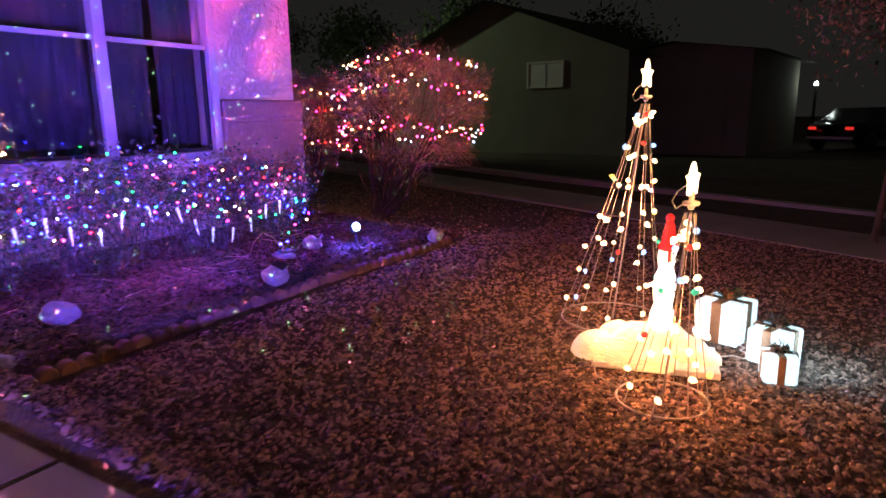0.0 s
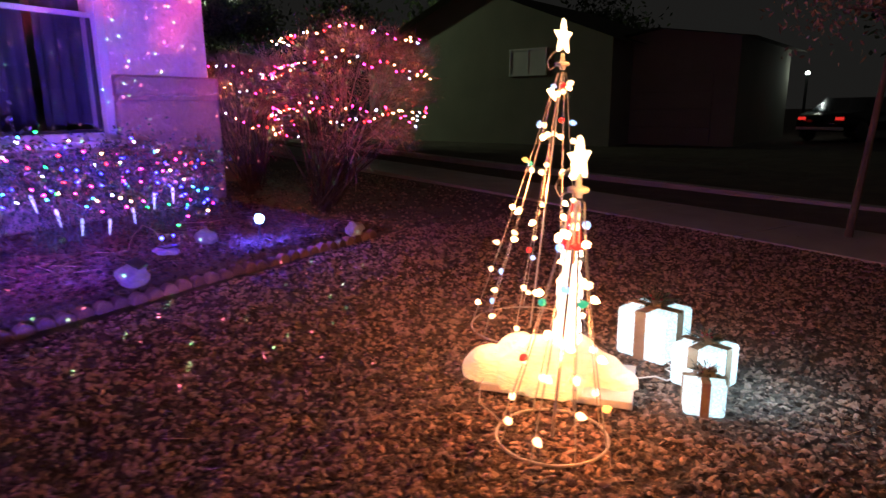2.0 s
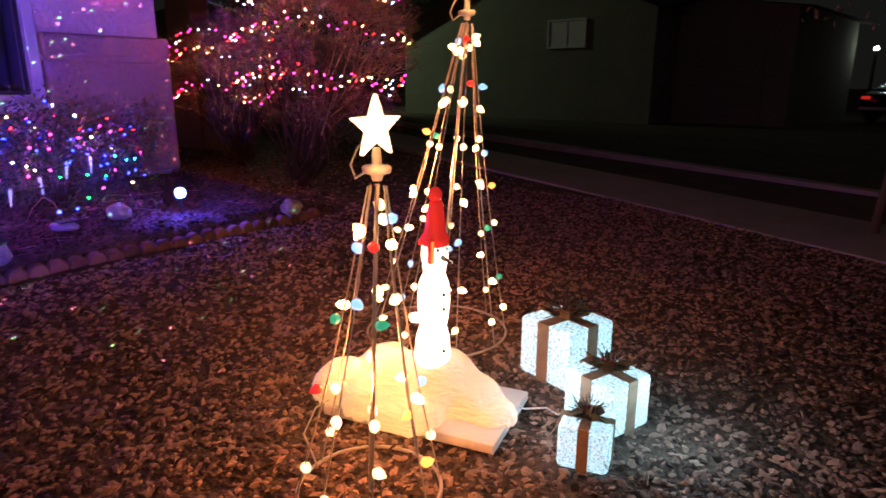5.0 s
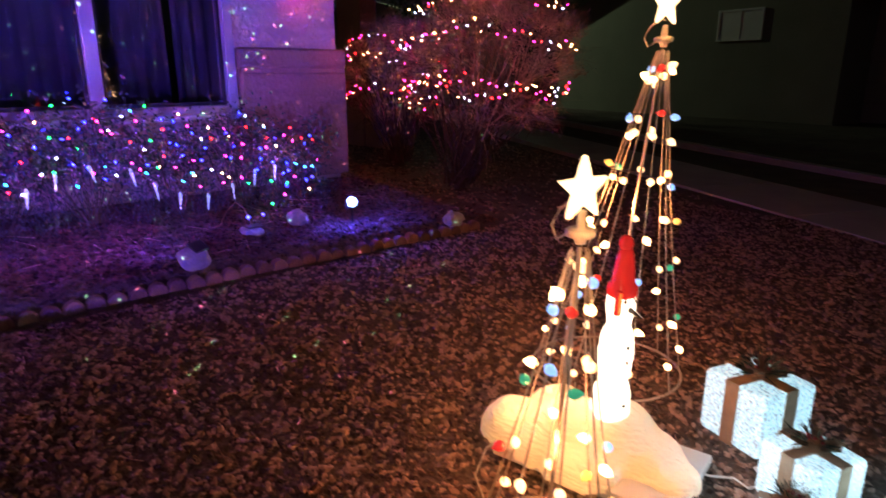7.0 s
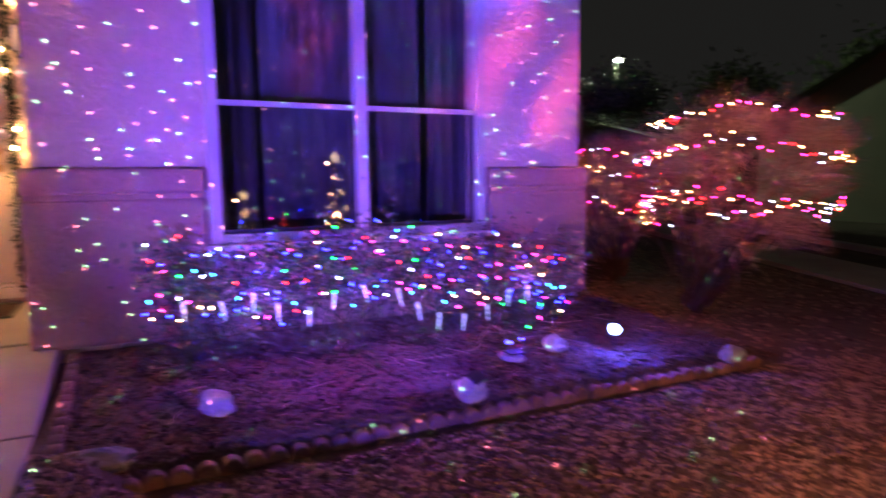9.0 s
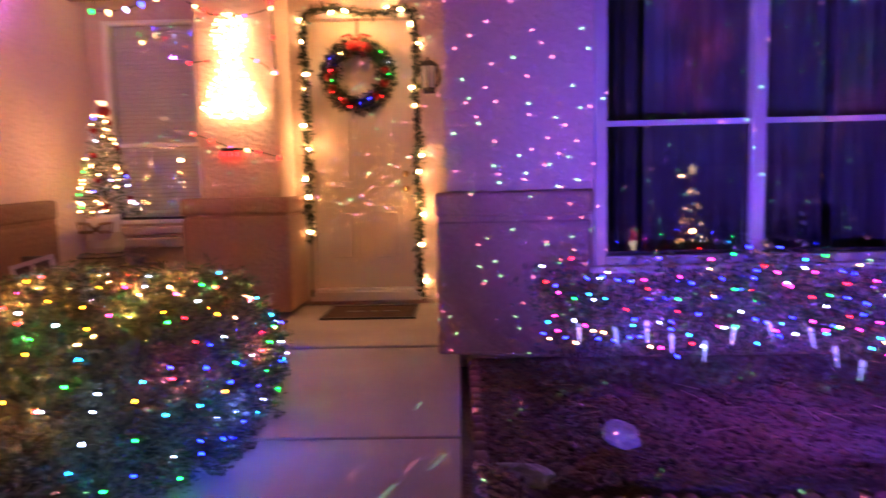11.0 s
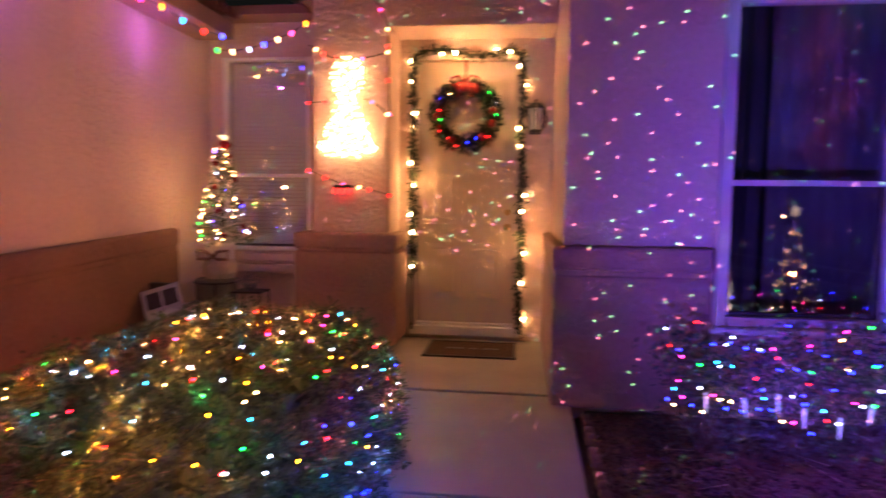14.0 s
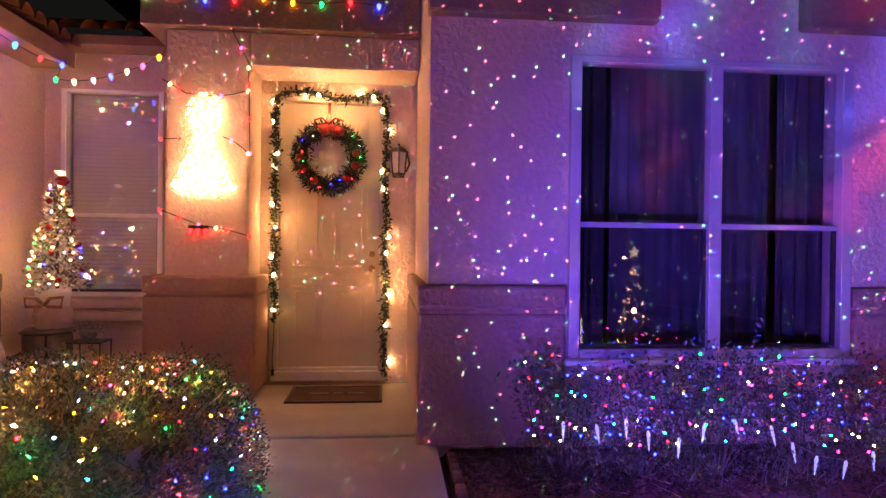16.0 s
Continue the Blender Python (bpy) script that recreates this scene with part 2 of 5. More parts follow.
def tube(bm, pts, r, n=5):
    """A round cord through the points."""
    pts = [Vector(p) for p in pts]
    rings = []
    for i, p in enumerate(pts):
        d = (pts[min(i + 1, len(pts) - 1)] - pts[max(i - 1, 0)]).normalized()
        u = d.orthogonal().normalized() if abs(d.z) > .95 else d.cross(Vector((0, 0, 1))).normalized()
        w = d.cross(u)
        rings.append([bm.verts.new(p + r * (math.cos(a) * u + math.sin(a) * w)) for a in (2 * math.pi * k / n for k in range(n))])
    for a, b in zip(rings, rings[1:]):
        for k in range(n):
            bm.faces.new((a[k], a[(k + 1) % n], b[(k + 1) % n], b[k]))
    bm.faces.new(rings[0])
    bm.faces.new(rings[-1][::-1])
    return bm


def ball(bm, c, r, sub=2, scale=(1, 1, 1), rough=0, seed=0):
    ret = bmesh.ops.create_icosphere(bm, subdivisions=sub, radius=1)
    for v in ret["verts"]:
        k = 1 + rough * noise.noise(v.co * 1.7 + Vector((seed * 3.1, seed * 1.3, seed)))
        v.co = Vector((v.co.x * r * scale[0] * k, v.co.y * r * scale[1] * k, v.co.z * r * scale[2] * k)) + Vector(c)
    return bm


def lathe(bm, profile, n=16, at=(0, 0, 0)):
    rings = [[bm.verts.new((at[0] + r * math.cos(2 * math.pi * k / n), at[1] + r * math.sin(2 * math.pi * k / n), at[2] + z)) for k in range(n)] for r, z in profile]
    for a, b in zip(rings, rings[1:]):
        for k in range(n):
            bm.faces.new((a[k], a[(k + 1) % n], b[(k + 1) % n], b[k]))
    bm.faces.new(rings[0][::-1])
    bm.faces.new(rings[-1])
    return bm


def torus(bm, c, R, r, n=40, m=6, axis="z"):
    vs = []
    for i in range(n):
        a = 2 * math.pi * i / n
        ring = []
        for k in range(m):
            b = 2 * math.pi * k / m
            p = ((R + r * math.cos(b)) * math.cos(a), (R + r * math.cos(b)) * math.sin(a), r * math.sin(b))
            if axis == "x":
                p = (p[2], p[0], p[1])
            ring.append(bm.verts.new((p[0] + c[0], p[1] + c[1], p[2] + c[2])))
        vs.append(ring)
    for i in range(n):
        for k in range(m):
            bm.faces.new((vs[i][k], vs[(i + 1) % n][k], vs[(i + 1) % n][(k + 1) % m], vs[i][(k + 1) % m]))
    return bm


def mesh_np(name, verts, faces, mat, parent=None, label=""):
    me = bpy.data.meshes.new(name)
    me.from_pydata(verts.reshape(-1, 3).tolist(), [], faces.tolist())
    me.materials.append(mat)
    ob = new(name, me)
    ob.parent = parent
    if label:
        tagged(ob, label)
    return ob


RNG = np.random.default_rng(7)


def unit(n):
    v = RNG.normal(size=(n, 3))
    return v / np.linalg.norm(v, axis=1)[:, None]


def leaves(name, centres, length, width, mat, parent=None, label="", way=None, spread=1.0):
    """Small folded leaves at the centres, pointing along way with a random spread."""
    n = len(centres)
    d = unit(n) * spread + (way if way is not None else 0)
    d /= np.linalg.norm(d, axis=1)[:, None]
    s = np.cross(d, unit(n))
    s /= np.linalg.norm(s, axis=1)[:, None]
    up = np.cross(d, s)
    L = length * RNG.uniform(.6, 1.3, (n, 1))
    W = width * RNG.uniform(.7, 1.2, (n, 1))
    v = np.stack([centres, centres + d * L * .5 + s * W * .5 + up * W * .18, centres + d * L, centres + d * L * .5 - s * W * .5 + up * W * .18], 1)
    k = np.arange(n)[:, None] * 4
    f = np.concatenate([k + [0, 1, 2], k + [0, 2, 3]])
    return tagged(mesh_np(name, v, f, mat, parent, label), kind="stuff")


def sticks(name, start, end, r, mat, parent=None, label=""):
    """Thin three-sided twigs from start to end, tapering."""
    n = len(start)
    d = end - start
    u = np.cross(d, unit(n))
    u /= np.linalg.norm(u, axis=1)[:, None]
    w = np.cross(d, u)
    w /= np.linalg.norm(w, axis=1)[:, None]
    ring = [math.cos(a) * u + math.sin(a) * w for a in (0, 2.09, 4.19)]
    v = np.stack([start + r * q for q in ring] + [end + r * .35 * q for q in ring], 1)
    k = np.arange(n)[:, None] * 6
    f = np.concatenate([k + [0, 1, 4, 3], k + [1, 2, 5, 4], k + [2, 0, 3, 5]])
    return tagged(mesh_np(name, v, f, mat, parent, label), kind="stuff")


def stones(name, centres, size, mat, flat=.6, jitter=.35):
    """Many small angular stones in one mesh."""
    base = np.array([(1, 0, 0), (-1, 0, 0), (0, 1, 0), (0, -1, 0), (0, 0, 1), (0, 0, -1), (.62, .62, .55), (-.62, .6, .5), (.6, -.62, .45), (-.6, -.6, .55)], float)
    tri = np.array([(0, 2, 6), (2, 4, 6), (4, 0, 6), (2, 1, 7), (1, 4, 7), (4, 2, 7), (0, 4, 8), (4, 3, 8), (3, 0, 8), (1, 3, 9), (3, 4, 9), (4, 1, 9), (0, 5, 2), (2, 5, 1), (1, 5, 3), (3, 5, 0)])
    n = len(centres)
    v = base[None] * (1 + jitter * RNG.uniform(-1, 1, (n, len(base), 1)))
    v = v * (size * RNG.uniform(.55, 1.25, (n, 1, 1))) * np.stack([RNG.uniform(.8, 1.5, n), RNG.uniform(.6, 1, n), RNG.uniform(.7, 1.1, n) * flat], 1)[:, None, :]
    a, b = RNG.uniform(0, 6.28, n), RNG.normal(0, .45, n)
    ca, sa, cb, sb = np.cos(a), np.sin(a), np.cos(b), np.sin(b)
    x, y, z = v[..., 0], v[..., 1], v[..., 2]
    x, z = x * cb[:, None] - z * sb[:, None], x * sb[:, None] + z * cb[:, None]
    v = np.stack([x * ca[:, None] - y * sa[:, None], x * sa[:, None] + y * ca[:, None], z], 2) + centres[:, None, :]
    f = (tri[None] + np.arange(n)[:, None, None] * len(base)).reshape(-1, 3)
    return mesh_np(name, v, f, mat)


def bulb_mesh(name, mat, r, long=1.6):
    bm = bmesh.new()
    lathe(bm, [(r * .35, -r * .9), (r * .8, -r * .5), (r, 0), (r * .75, r * long * .55), (r * .15, r * long)], 8)
    return mesh_of(bm, name, mat, True)


def step(a):
    a = np.clip(a, 0, 1)
    return a * a * (3 - 2 * a)


WALK_EDGE, EDGE_X, FRONT = 2.14, -2.0, -3.80


def ground_z(x, y):
    """Height of the yard: level round the cone trees, rising to the walk and the house."""
    x, y = np.asarray(x, float), np.asarray(y, float)
    side = .17 * step((-.5 - x) / 1.5) * (1 - step((y - 6.2) / 1.6))
    near = .285 * step((2.58 - y) / .36)
    z = 1 - (1 - side) * (1 - near)
    bed = step((EDGE_X - .07 - x) / .12) * step((6.35 - y) / .35) * step((y - 2.1) / .1)
    z = np.where(bed > 0, z + bed * (.26 + .08 * step((-2.4 - x) / 1.2) - z) * 1.0, z)
    z = np.where(y < 2.2, .285, z)
    return z - .10 * step((y - 8.5) / 6)

# ---- ground ----
xs = np.unique(np.concatenate([np.linspace(-140, -12, 9), np.linspace(-12, -4.2, 22), np.arange(-4.2, 3, .06), np.linspace(3, 10, 15), np.linspace(10, 140, 9)]))
ys = np.unique(np.concatenate([np.linspace(-140, -6, 9), np.linspace(-6, 2, 20), np.arange(2, 8, .06), np.linspace(8, 20, 24), np.linspace(20, 160, 10)]))
GX, GY = np.meshgrid(xs, ys, indexing="ij")
gz = ground_z(GX, GY) + np.where((GX > -4.2) & (GX < 3) & (GY > 2.2) & (GY < 8), RNG.normal(0, .004, GX.shape), 0)
ni, nj = GX.shape
k = (np.arange(ni - 1)[:, None] * nj + np.arange(nj - 1)[None]).reshape(-1, 1)
ground = mesh_np("ground", np.stack([GX, GY, gz], 2), k + [0, nj, nj + 1, 1], SOIL)
tagged(ground, "dark earth yard under gravel sloping to the street", "ground", kind="structure")

# gravel: dense where the camera passes, thinner further out
n = 62000
px, py = RNG.uniform(-2.0, 2.6, n), 2.2 + 6.6 * RNG.uniform(0, 1, n) ** 1.25
pc = np.stack([px, py, ground_z(px, py) + .004], 1)
gravel = stones("gravel", pc, .0145, GRAVEL)
tagged(gravel, "crushed reddish brown landscape gravel covering the yard", "gravel", kind="stuff")
n = 9000
px, py = RNG.uniform(-9, 6, n), RNG.uniform(6.3, 11.5, n)
keep = (px * .47 + py * .88 < 7.2)
px, py = px[keep], py[keep]
far_gravel = stones("gravel", np.stack([px, py, ground_z(px, py) + .004], 1), .02, GRAVEL)
tagged(far_gravel, "crushed reddish brown gravel round the far shrubs", "gravel", kind="stuff")
n = 12000
px, py = RNG.uniform(-3.74, -2.1, n), RNG.uniform(2.2, 6.3, n)
mulch = stones("mulch", np.stack([px, py, ground_z(px, py) + .004], 1), .017, BARK, .3)
tagged(mulch, "dark bark mulch filling the raised flower bed", "mulch", kind="stuff")
n = 120
px, py = RNG.uniform(-3.6, -2.15, n), RNG.uniform(2.5, 6.2, n)
a = RNG.uniform(0, 6.28, n)
L = RNG.uniform(.06, .22, n)
p0 = np.stack([px, py, ground_z(px, py) + .016], 1)
straw = sticks("straw", p0, p0 + np.stack([np.cos(a) * L, np.sin(a) * L, RNG.uniform(0, .02, n)], 1), .0025, TWIG)
tagged(straw, "dry twigs scattered over the mulch", "twigs", kind="stuff")
n = 420
px, py = RNG.uniform(-1.9, 1.6, n), RNG.uniform(2.4, 6.5, n)
a = RNG.uniform(0, 6.28, n)
L = RNG.uniform(.03, .09, n)
p0 = np.stack([px, py, ground_z(px, py) + .02], 1)
litter = sticks("straw", p0, p0 + np.stack([np.cos(a) * L, np.sin(a) * L, RNG.uniform(0, .015, n)], 1), .002, TWIG)
tagged(litter, "dry twigs and stalks lying on the gravel", "twigs", kind="stuff")

# pavement: slabs of the front walk with open joints, and the porch
walkway = tagged(new("pavement"), "pale broom-finished concrete front walk with joints", "walkway", kind="structure")
for a, b, tilt in ((-3.885, -2.57, .045), (-2.55, -1.14, 0), (-1.12, .28, 0), (.30, 1.70, 0), (1.72, 3.1, 0)):
    bm = bmesh.new()
    box(bm, (a, .72, -.1), (b, WALK_EDGE, .30), .008)
    for v in bm.verts:
        v.co.z += tilt * (b - v.co.x) / (b - a) * 2.2 if v.co.z > 0 else 0
    part("slab", bm, CONCRETE, walkway)
porch = structure("floor_porch", boxes(((-5.7, -.2, -.1), (-3.89, 2.05, .412)), bevel=.012), CONCRETE, "bare concrete porch slab at the front door", "porch floor")
structure("floor_court", boxes(((-5.9, -1.4, -.1), (-4.95, -.22, .40))), CONCRETE, "bare concrete floor beside the porch", "floor")

# sidewalk and street run slantwise past the yard
TURNED = pose(-2.3, 9.55, 0, 0, 0, -28)
side = tagged(new("sidewalk"), "pale concrete sidewalk along the dark street", "sidewalk", kind="structure")
side.matrix_world = TURNED
for i in range(-14, 20):
    part("slab", boxes(((i * 1.5 + .006, 0, -.2), (i * 1.5 + 1.494, 1.15, .02)), bevel=.006, seg=1), CONCRETE, side)
road = structure("road", boxes(((-60, 2.9, -.3), (60, 10.5, -.11))), ASPHALT, "dark asphalt street at night", "road")
road.matrix_world = TURNED
kerb = structure("kerb", boxes(((-60, 2.7, -.3), (60, 2.89, .02)), bevel=.02), CONCRETE, "worn concrete kerb of the street", "kerb")
kerb.matrix_world = TURNED

# ---- the house ----


def wall(name, axis, face, thick, u, z, holes, mat, label):
    """A wall with square openings. axis: which way it faces; face: its outer plane; it goes back by thick."""
    us = sorted({*u, *(h[0] for h in holes), *(h[1] for h in holes)})
    zs = sorted({*z, *(h[2] for h in holes), *(h[3] for h in holes)})
    bm = bmesh.new()
    for a, b in zip(us, us[1:]):
        for c, d in zip(zs, zs[1:]):
            if any(h[0] <= a and b <= h[1] and h[2] <= c and d <= h[3] for h in holes):
                continue
            lo, hi = sorted((face, face - thick))
            box(bm, (lo, a, c) if axis == "x" else (a, lo, c), (hi, b, d) if axis == "x" else (b, hi, d))
    bmesh.ops.remove_doubles(bm, verts=bm.verts, dist=.0005)
    gone = [f for f in bm.faces if any(g is not f and set(g.verts) == set(f.verts) for g in f.verts[0].link_faces)]
    bmesh.ops.delete(bm, geom=gone, context="FACES")
    return structure(name, bm, mat, label, "wall")


WY0, WY1, WZ0, WZ1 = 3.05, 5.01, .98, 2.99
wall("wall_front", "x", FRONT, .2, (2.07, 5.98), (.2, 4.6), [(WY0, WY1, WZ0, WZ1)], STUCCO, "rough stucco house wall with a large window")
wall("wall_return", "y", 2.07, -.2, (-5.5, -4.0), (.2, 4.6), [], STUCCO, "rough stucco side wall of the entry")
wall("wall_corner", "y", 5.98, .2, (-12, -4.0), (-.1, 4.6), [], STUCCO, "rough stucco side wall beyond the corner")
wall("wall_entry", "x", -5.505, .2, (-.1, 2.07), (.2, 4.6), [(.77, 1.775, .45, 3.03)], STUCCO, "rough stucco wall round the front door")
wall("wall_court", "x", -5.80, .2, (-1.75, -.05), (.2, 3.62), [(-1.2, -.32, 1.2, 3.11)], STUCCO, "rough stucco wall with a blind-covered window")
wall("wall_left", "y", -1.38, .2, (-5.8, 2.5), (.2, 3.5), [], STUCCO, "rough stucco side wall of the garage wing")
wall("wall_back", "x", -11.8, .2, (-7, 6), (-.1, 4.6), [], STUCCO, "plain rear wall of the house")
structure("ceiling", boxes(((-12, 2.07, 4.6), (-3.8, 5.98, 4.7)), ((-12, -1.6, 4.6), (-5.51, 2.07, 4.7))), PAINT, "plain white ceiling", "ceiling")
structure("floor", boxes(((-11.8, 2.2, .2), (-4.0, 5.9, .3))), ROOM, "room floor coloured near black for the lack of light", "floor")
structure("wall_room", boxes(((-7.2, 2.2, .3), (-7.1, 5.78, 4.6))), ROOM, "room back wall coloured near black for the lack of light", "wall")


def wainscot(name, spans, label):
    """Proud lower wall with a moulded cap: body, a groove, and a rounded band."""
    bm = bmesh.new()
    for lo, hi in spans:
        box(bm, (lo[0], lo[1], lo[2]), (hi[0], hi[1], 1.255), .03, 3)
        box(bm, (lo[0] + .012, lo[1] + .012, 1.25), (hi[0] - .012, hi[1] - .012, 1.285))
        box(bm, (lo[0] - .004, lo[1] - .004, 1.28), (hi[0] + .004, hi[1] + .004, 1.44), .028, 3)
    return structure(name, bm, STUCCO_LOW, label, "wall")


wainscot("wall_front_base", [((-3.95, 2.0, .374), (-3.735, 3.0, 0))], "proud stucco lower wall with a moulded cap")
wainscot("wall_corner_base", [((-3.95, 5.07, .374), (-3.735, 6.04, 0))], "proud stucco lower wall with a moulded cap at the corner")
wainscot("wall_return_base", [((-5.5, 2.0, .40), (-3.96, 2.2, 0))], "proud stucco lower wall with a moulded cap beside the door")
LEFT_BROWN = rough_surface("brown_stucco", (.15, .085, .06), (.23, .135, .10), 1.3, 26, .85, .02, .95)
left_base = wainscot("wall_left_base", [((-5.05, -1.5, -.1), (2.5, -1.31, 0))], "proud brown stucco lower wall with a moulded cap")
for v in left_base.data.vertices:  # it falls with the drive
    v.co.z -= .042 * (v.co.x + 5.05) if v.co.z > .5 else 0
left_base.data.materials[0] = LEFT_BROWN
structure("wall_court_base", boxes(((-5.9, -1.37, .2), (-5.77, -.2, .96)), ((-5.9, -1.37, .965), (-5.70, -.2, 1.055)), ((-5.9, -1.37, 1.06), (-5.75, -.2, 1.08)), ((-5.9, -1.37, 1.085), (-5.72, -.2, 1.165)), bevel=.012), STUCCO, "stepped stucco ledge under the porch window", "wall")
bm = boxes(((-3.84, 2.05, 3.23), (-3.70, 3.62, 3.75)), ((-3.84, 4.66, 3.23), (-3.70, 6.05, 3.75)), bevel=.02)
structure("trim_frieze", bm, FRIEZE, "brown stucco frieze blocks under the eave", "frieze")
structure("trim_eave", boxes(((-4.2, 1.9, 3.95), (-3.2, 6.3, 4.1)), bevel=.01), FRIEZE, "brown stucco eave of the roof", "eave")
structure("trim_header", boxes(((-5.50, .62, 3.19), (-5.02, 2.06, 3.47)), bevel=.015), STUCCO, "stucco header over the door recess", "header")
structure("trim_porch_frieze", boxes(((-5.60, -.22, 3.474), (-4.93, 2.06, 3.95)), bevel=.015), FRIEZE, "brown stucco frieze over the porch", "frieze")

# porch pillar
pillar = thing("pillar", "square stucco porch pillar with a wide moulded base", "pillar", at=(-5.2, .29, .45))


def under(ob, parent):
    """Hang a mesh built in world places under a thing that stands elsewhere."""
    ob.parent = parent
    ob.matrix_parent_inverse = parent.matrix_basis.inverted()
    return ob


under(part("shaft", boxes(((-5.49, -.035, 1.4), (-5.0, .65, 3.47)), bevel=.025, seg=3), STUCCO), pillar)
under(part("base", boxes(((-5.49, -.18, .45), (-4.92, .73, 1.27)), bevel=.03, seg=3), STUCCO_LOW), pillar)
under(part("cap", boxes(((-5.49, -.185, 1.285), (-4.915, .735, 1.43)), ((-5.47, -.16, 1.26), (-4.94, .71, 1.3)), bevel=.03, seg=3), STUCCO_LOW, None, "moulded stucco cap"), pillar)


# big window: frame, mullion, rails, four panes
def sash_window(name, x, y0, y1, z0, z1, mids, rail, mat, label, deep=.07, w=.075, lean=(0, 0)):
    win = tagged(new(name), label, "window", kind="structure")
    part("window_frame", boxes(((x - deep, y0, z0), (x + .035, y0 + w, z1)), ((x - deep, y1 - w, z0), (x + .035, y1, z1)), ((x - deep, y0 + w, z1 - w * .6), (x + .03, y1 - w, z1)), ((x - deep, y0 + w, z0), (x + .035, y1 - w, z0 + w * .8)), bevel=.006), mat, win)
    edges = [y0 + w, *(q for m in mids for q in (m - .045, m + .045)), y1 - w]
    for m in mids:
        part("mullion", boxes(((x - deep, m - .045, z0 + w * .8), (x + .02, m + .045, z1 - w * .6)), bevel=.006), mat, win)
    for a, b in zip(edges[::2], edges[1::2]):
        part("rail", boxes(((x - .045, a, rail - .018), (x - .005, b, rail + .018)), bevel=.004), mat, win)
        part("sash", boxes(((x - .05, a, z0 + w * .8), (x - .02, a + .022, rail - .018)), ((x - .05, b - .022, z0 + w * .8), (x - .02, b, rail - .018)), ((x - .05, a + .022, z0 + w * .8), (x - .02, b - .022, z0 + w * .8 + .025))), BLACK, win, "dark screen frame")
        for c, d, q in ((z0 + w * .8, rail - .018, .030), (rail + .018, z1 - w * .6, .040)):
            mid = Vector((x - q, (a + b) / 2, (c + d) / 2))
            pane = part("pane", boxes(((-.004, a - mid.y, c - mid.z), (0, b - mid.y, d - mid.z))), GLASS, win, "dark reflecting glass")
            pane.matrix_basis = Matrix.Translation(mid) @ pose(0, 0, 0, 0, lean[0], lean[1])
            pane.visible_shadow = False
    return win


w1 = sash_window("window_1", -3.79, 3.02, 5.05, .95, 3.0, (4.055,), 1.856, WINDOW_VINYL, "large white-framed window with four dark panes", lean=(1.2, .9))
part("window_sill", boxes(((-3.84, 2.99, .905), (-3.70, 5.08, .948)), bevel=.01), PAINT, w1)
sash_window("window_2", -5.79, -1.22, -.30, 1.19, 3.12, (), 1.95, PAINT, "white-framed porch window with closed blinds", w=.05)
blinds = thing("window_blind", "closed white horizontal slat blinds behind the glass", "blinds")
for i in range(46):
    part("slat", boxes(((-5.885, -1.16, 0), (-5.868, -.36, .034))), BLIND, blinds).location.z = 1.25 + i * .040
part("bottom_rail", boxes(((-5.89, -1.17, 1.215), (-5.86, -.35, 1.245)), bevel=.005), BLIND, blinds)

# drapes inside the large window
for j, (a, b) in enumerate(((2.4, 3.40), (3.44, 4.68), (4.72, 5.75))):
    bm = bmesh.new()
    n = int((b - a) / .018)
    prev = None
    for i in range(n + 1):
        y = a + (b - a) * i / n
        x = -4.12 - (.05 if j == 1 else 0) + (.012 if j == 1 else .035) * math.sin(i * 1.1) + .01 * math.sin(i * 2.7)
        cur = [bm.verts.new((x, y, z)) for z in (.305, 3.2)]
        if prev:
            bm.faces.new((prev[0], cur[0], cur[1], prev[1]))
        prev = cur
    bmesh.ops.solidify(bm, geom=bm.faces[:], thickness=.006)
    tagged(part("curtain", bm, CURTAIN, smooth=True), "dark drape hanging in folds behind the window", "curtain", "drapes of the window")
rod_ob = tagged(part("curtain_rod", rod(bmesh.new(), (-4.12, 2.3, 3.2), (-4.12, 5.76, 3.2), .012), BLACK), "dark metal curtain rod inside the window", "curtain rod")

# front door: jamb, six raised panels, threshold, knob, deadbolt
DX = -5.55
door = tagged(new("door_1"), "closed cream six-panel front door hung with a wreath", "door", kind="structure")
part("leaf", boxes(((DX - .045, .814, .565), (DX, 1.728, 3.0)), bevel=.004), DOORPAINT, door)
for y0, y1 in ((.92, 1.215), (1.325, 1.62)):
    for z0, z1 in ((.80, 1.32), (1.50, 2.28), (2.43, 2.86)):
        bm = boxes(((DX, y0, z0), (DX + .006, y1, z1)), bevel=.004)
        box(bm, (DX + .004, y0 + .05, z0 + .05), (DX + .014, y1 - .05, z1 - .05), .008)
        part("panel", bm, DOORPAINT, door)
part("jamb", boxes(((-5.70, .735, .46), (-5.48, .812, 3.08)), ((-5.70, 1.73, .46), (-5.48, 1.81, 3.08)), ((-5.70, .812, 3.004), (-5.48, 1.73, 3.08)), bevel=.006), DOORPAINT, door)
part("threshold", boxes(((-5.70, .76, .451), (-5.45, 1.79, .535)), ((-5.60, .814, .537), (-5.50, 1.728, .562)), bevel=.006), PAINT, door)
knob = lathe(bmesh.new(), [(.032, 0), (.032, .008), (.012, .012), (.012, .035), (.028, .045), (.030, .06), (.02, .072)], 14)
bmesh.ops.transform(knob, matrix=pose(DX, 1.665, 1.478, 0, 90, 0), verts=knob.verts)
part("knob", knob, BRASS, door, "aged brass knob", True)
bolt = lathe(bmesh.new(), [(.03, 0), (.03, .008), (.02, .02)], 14)
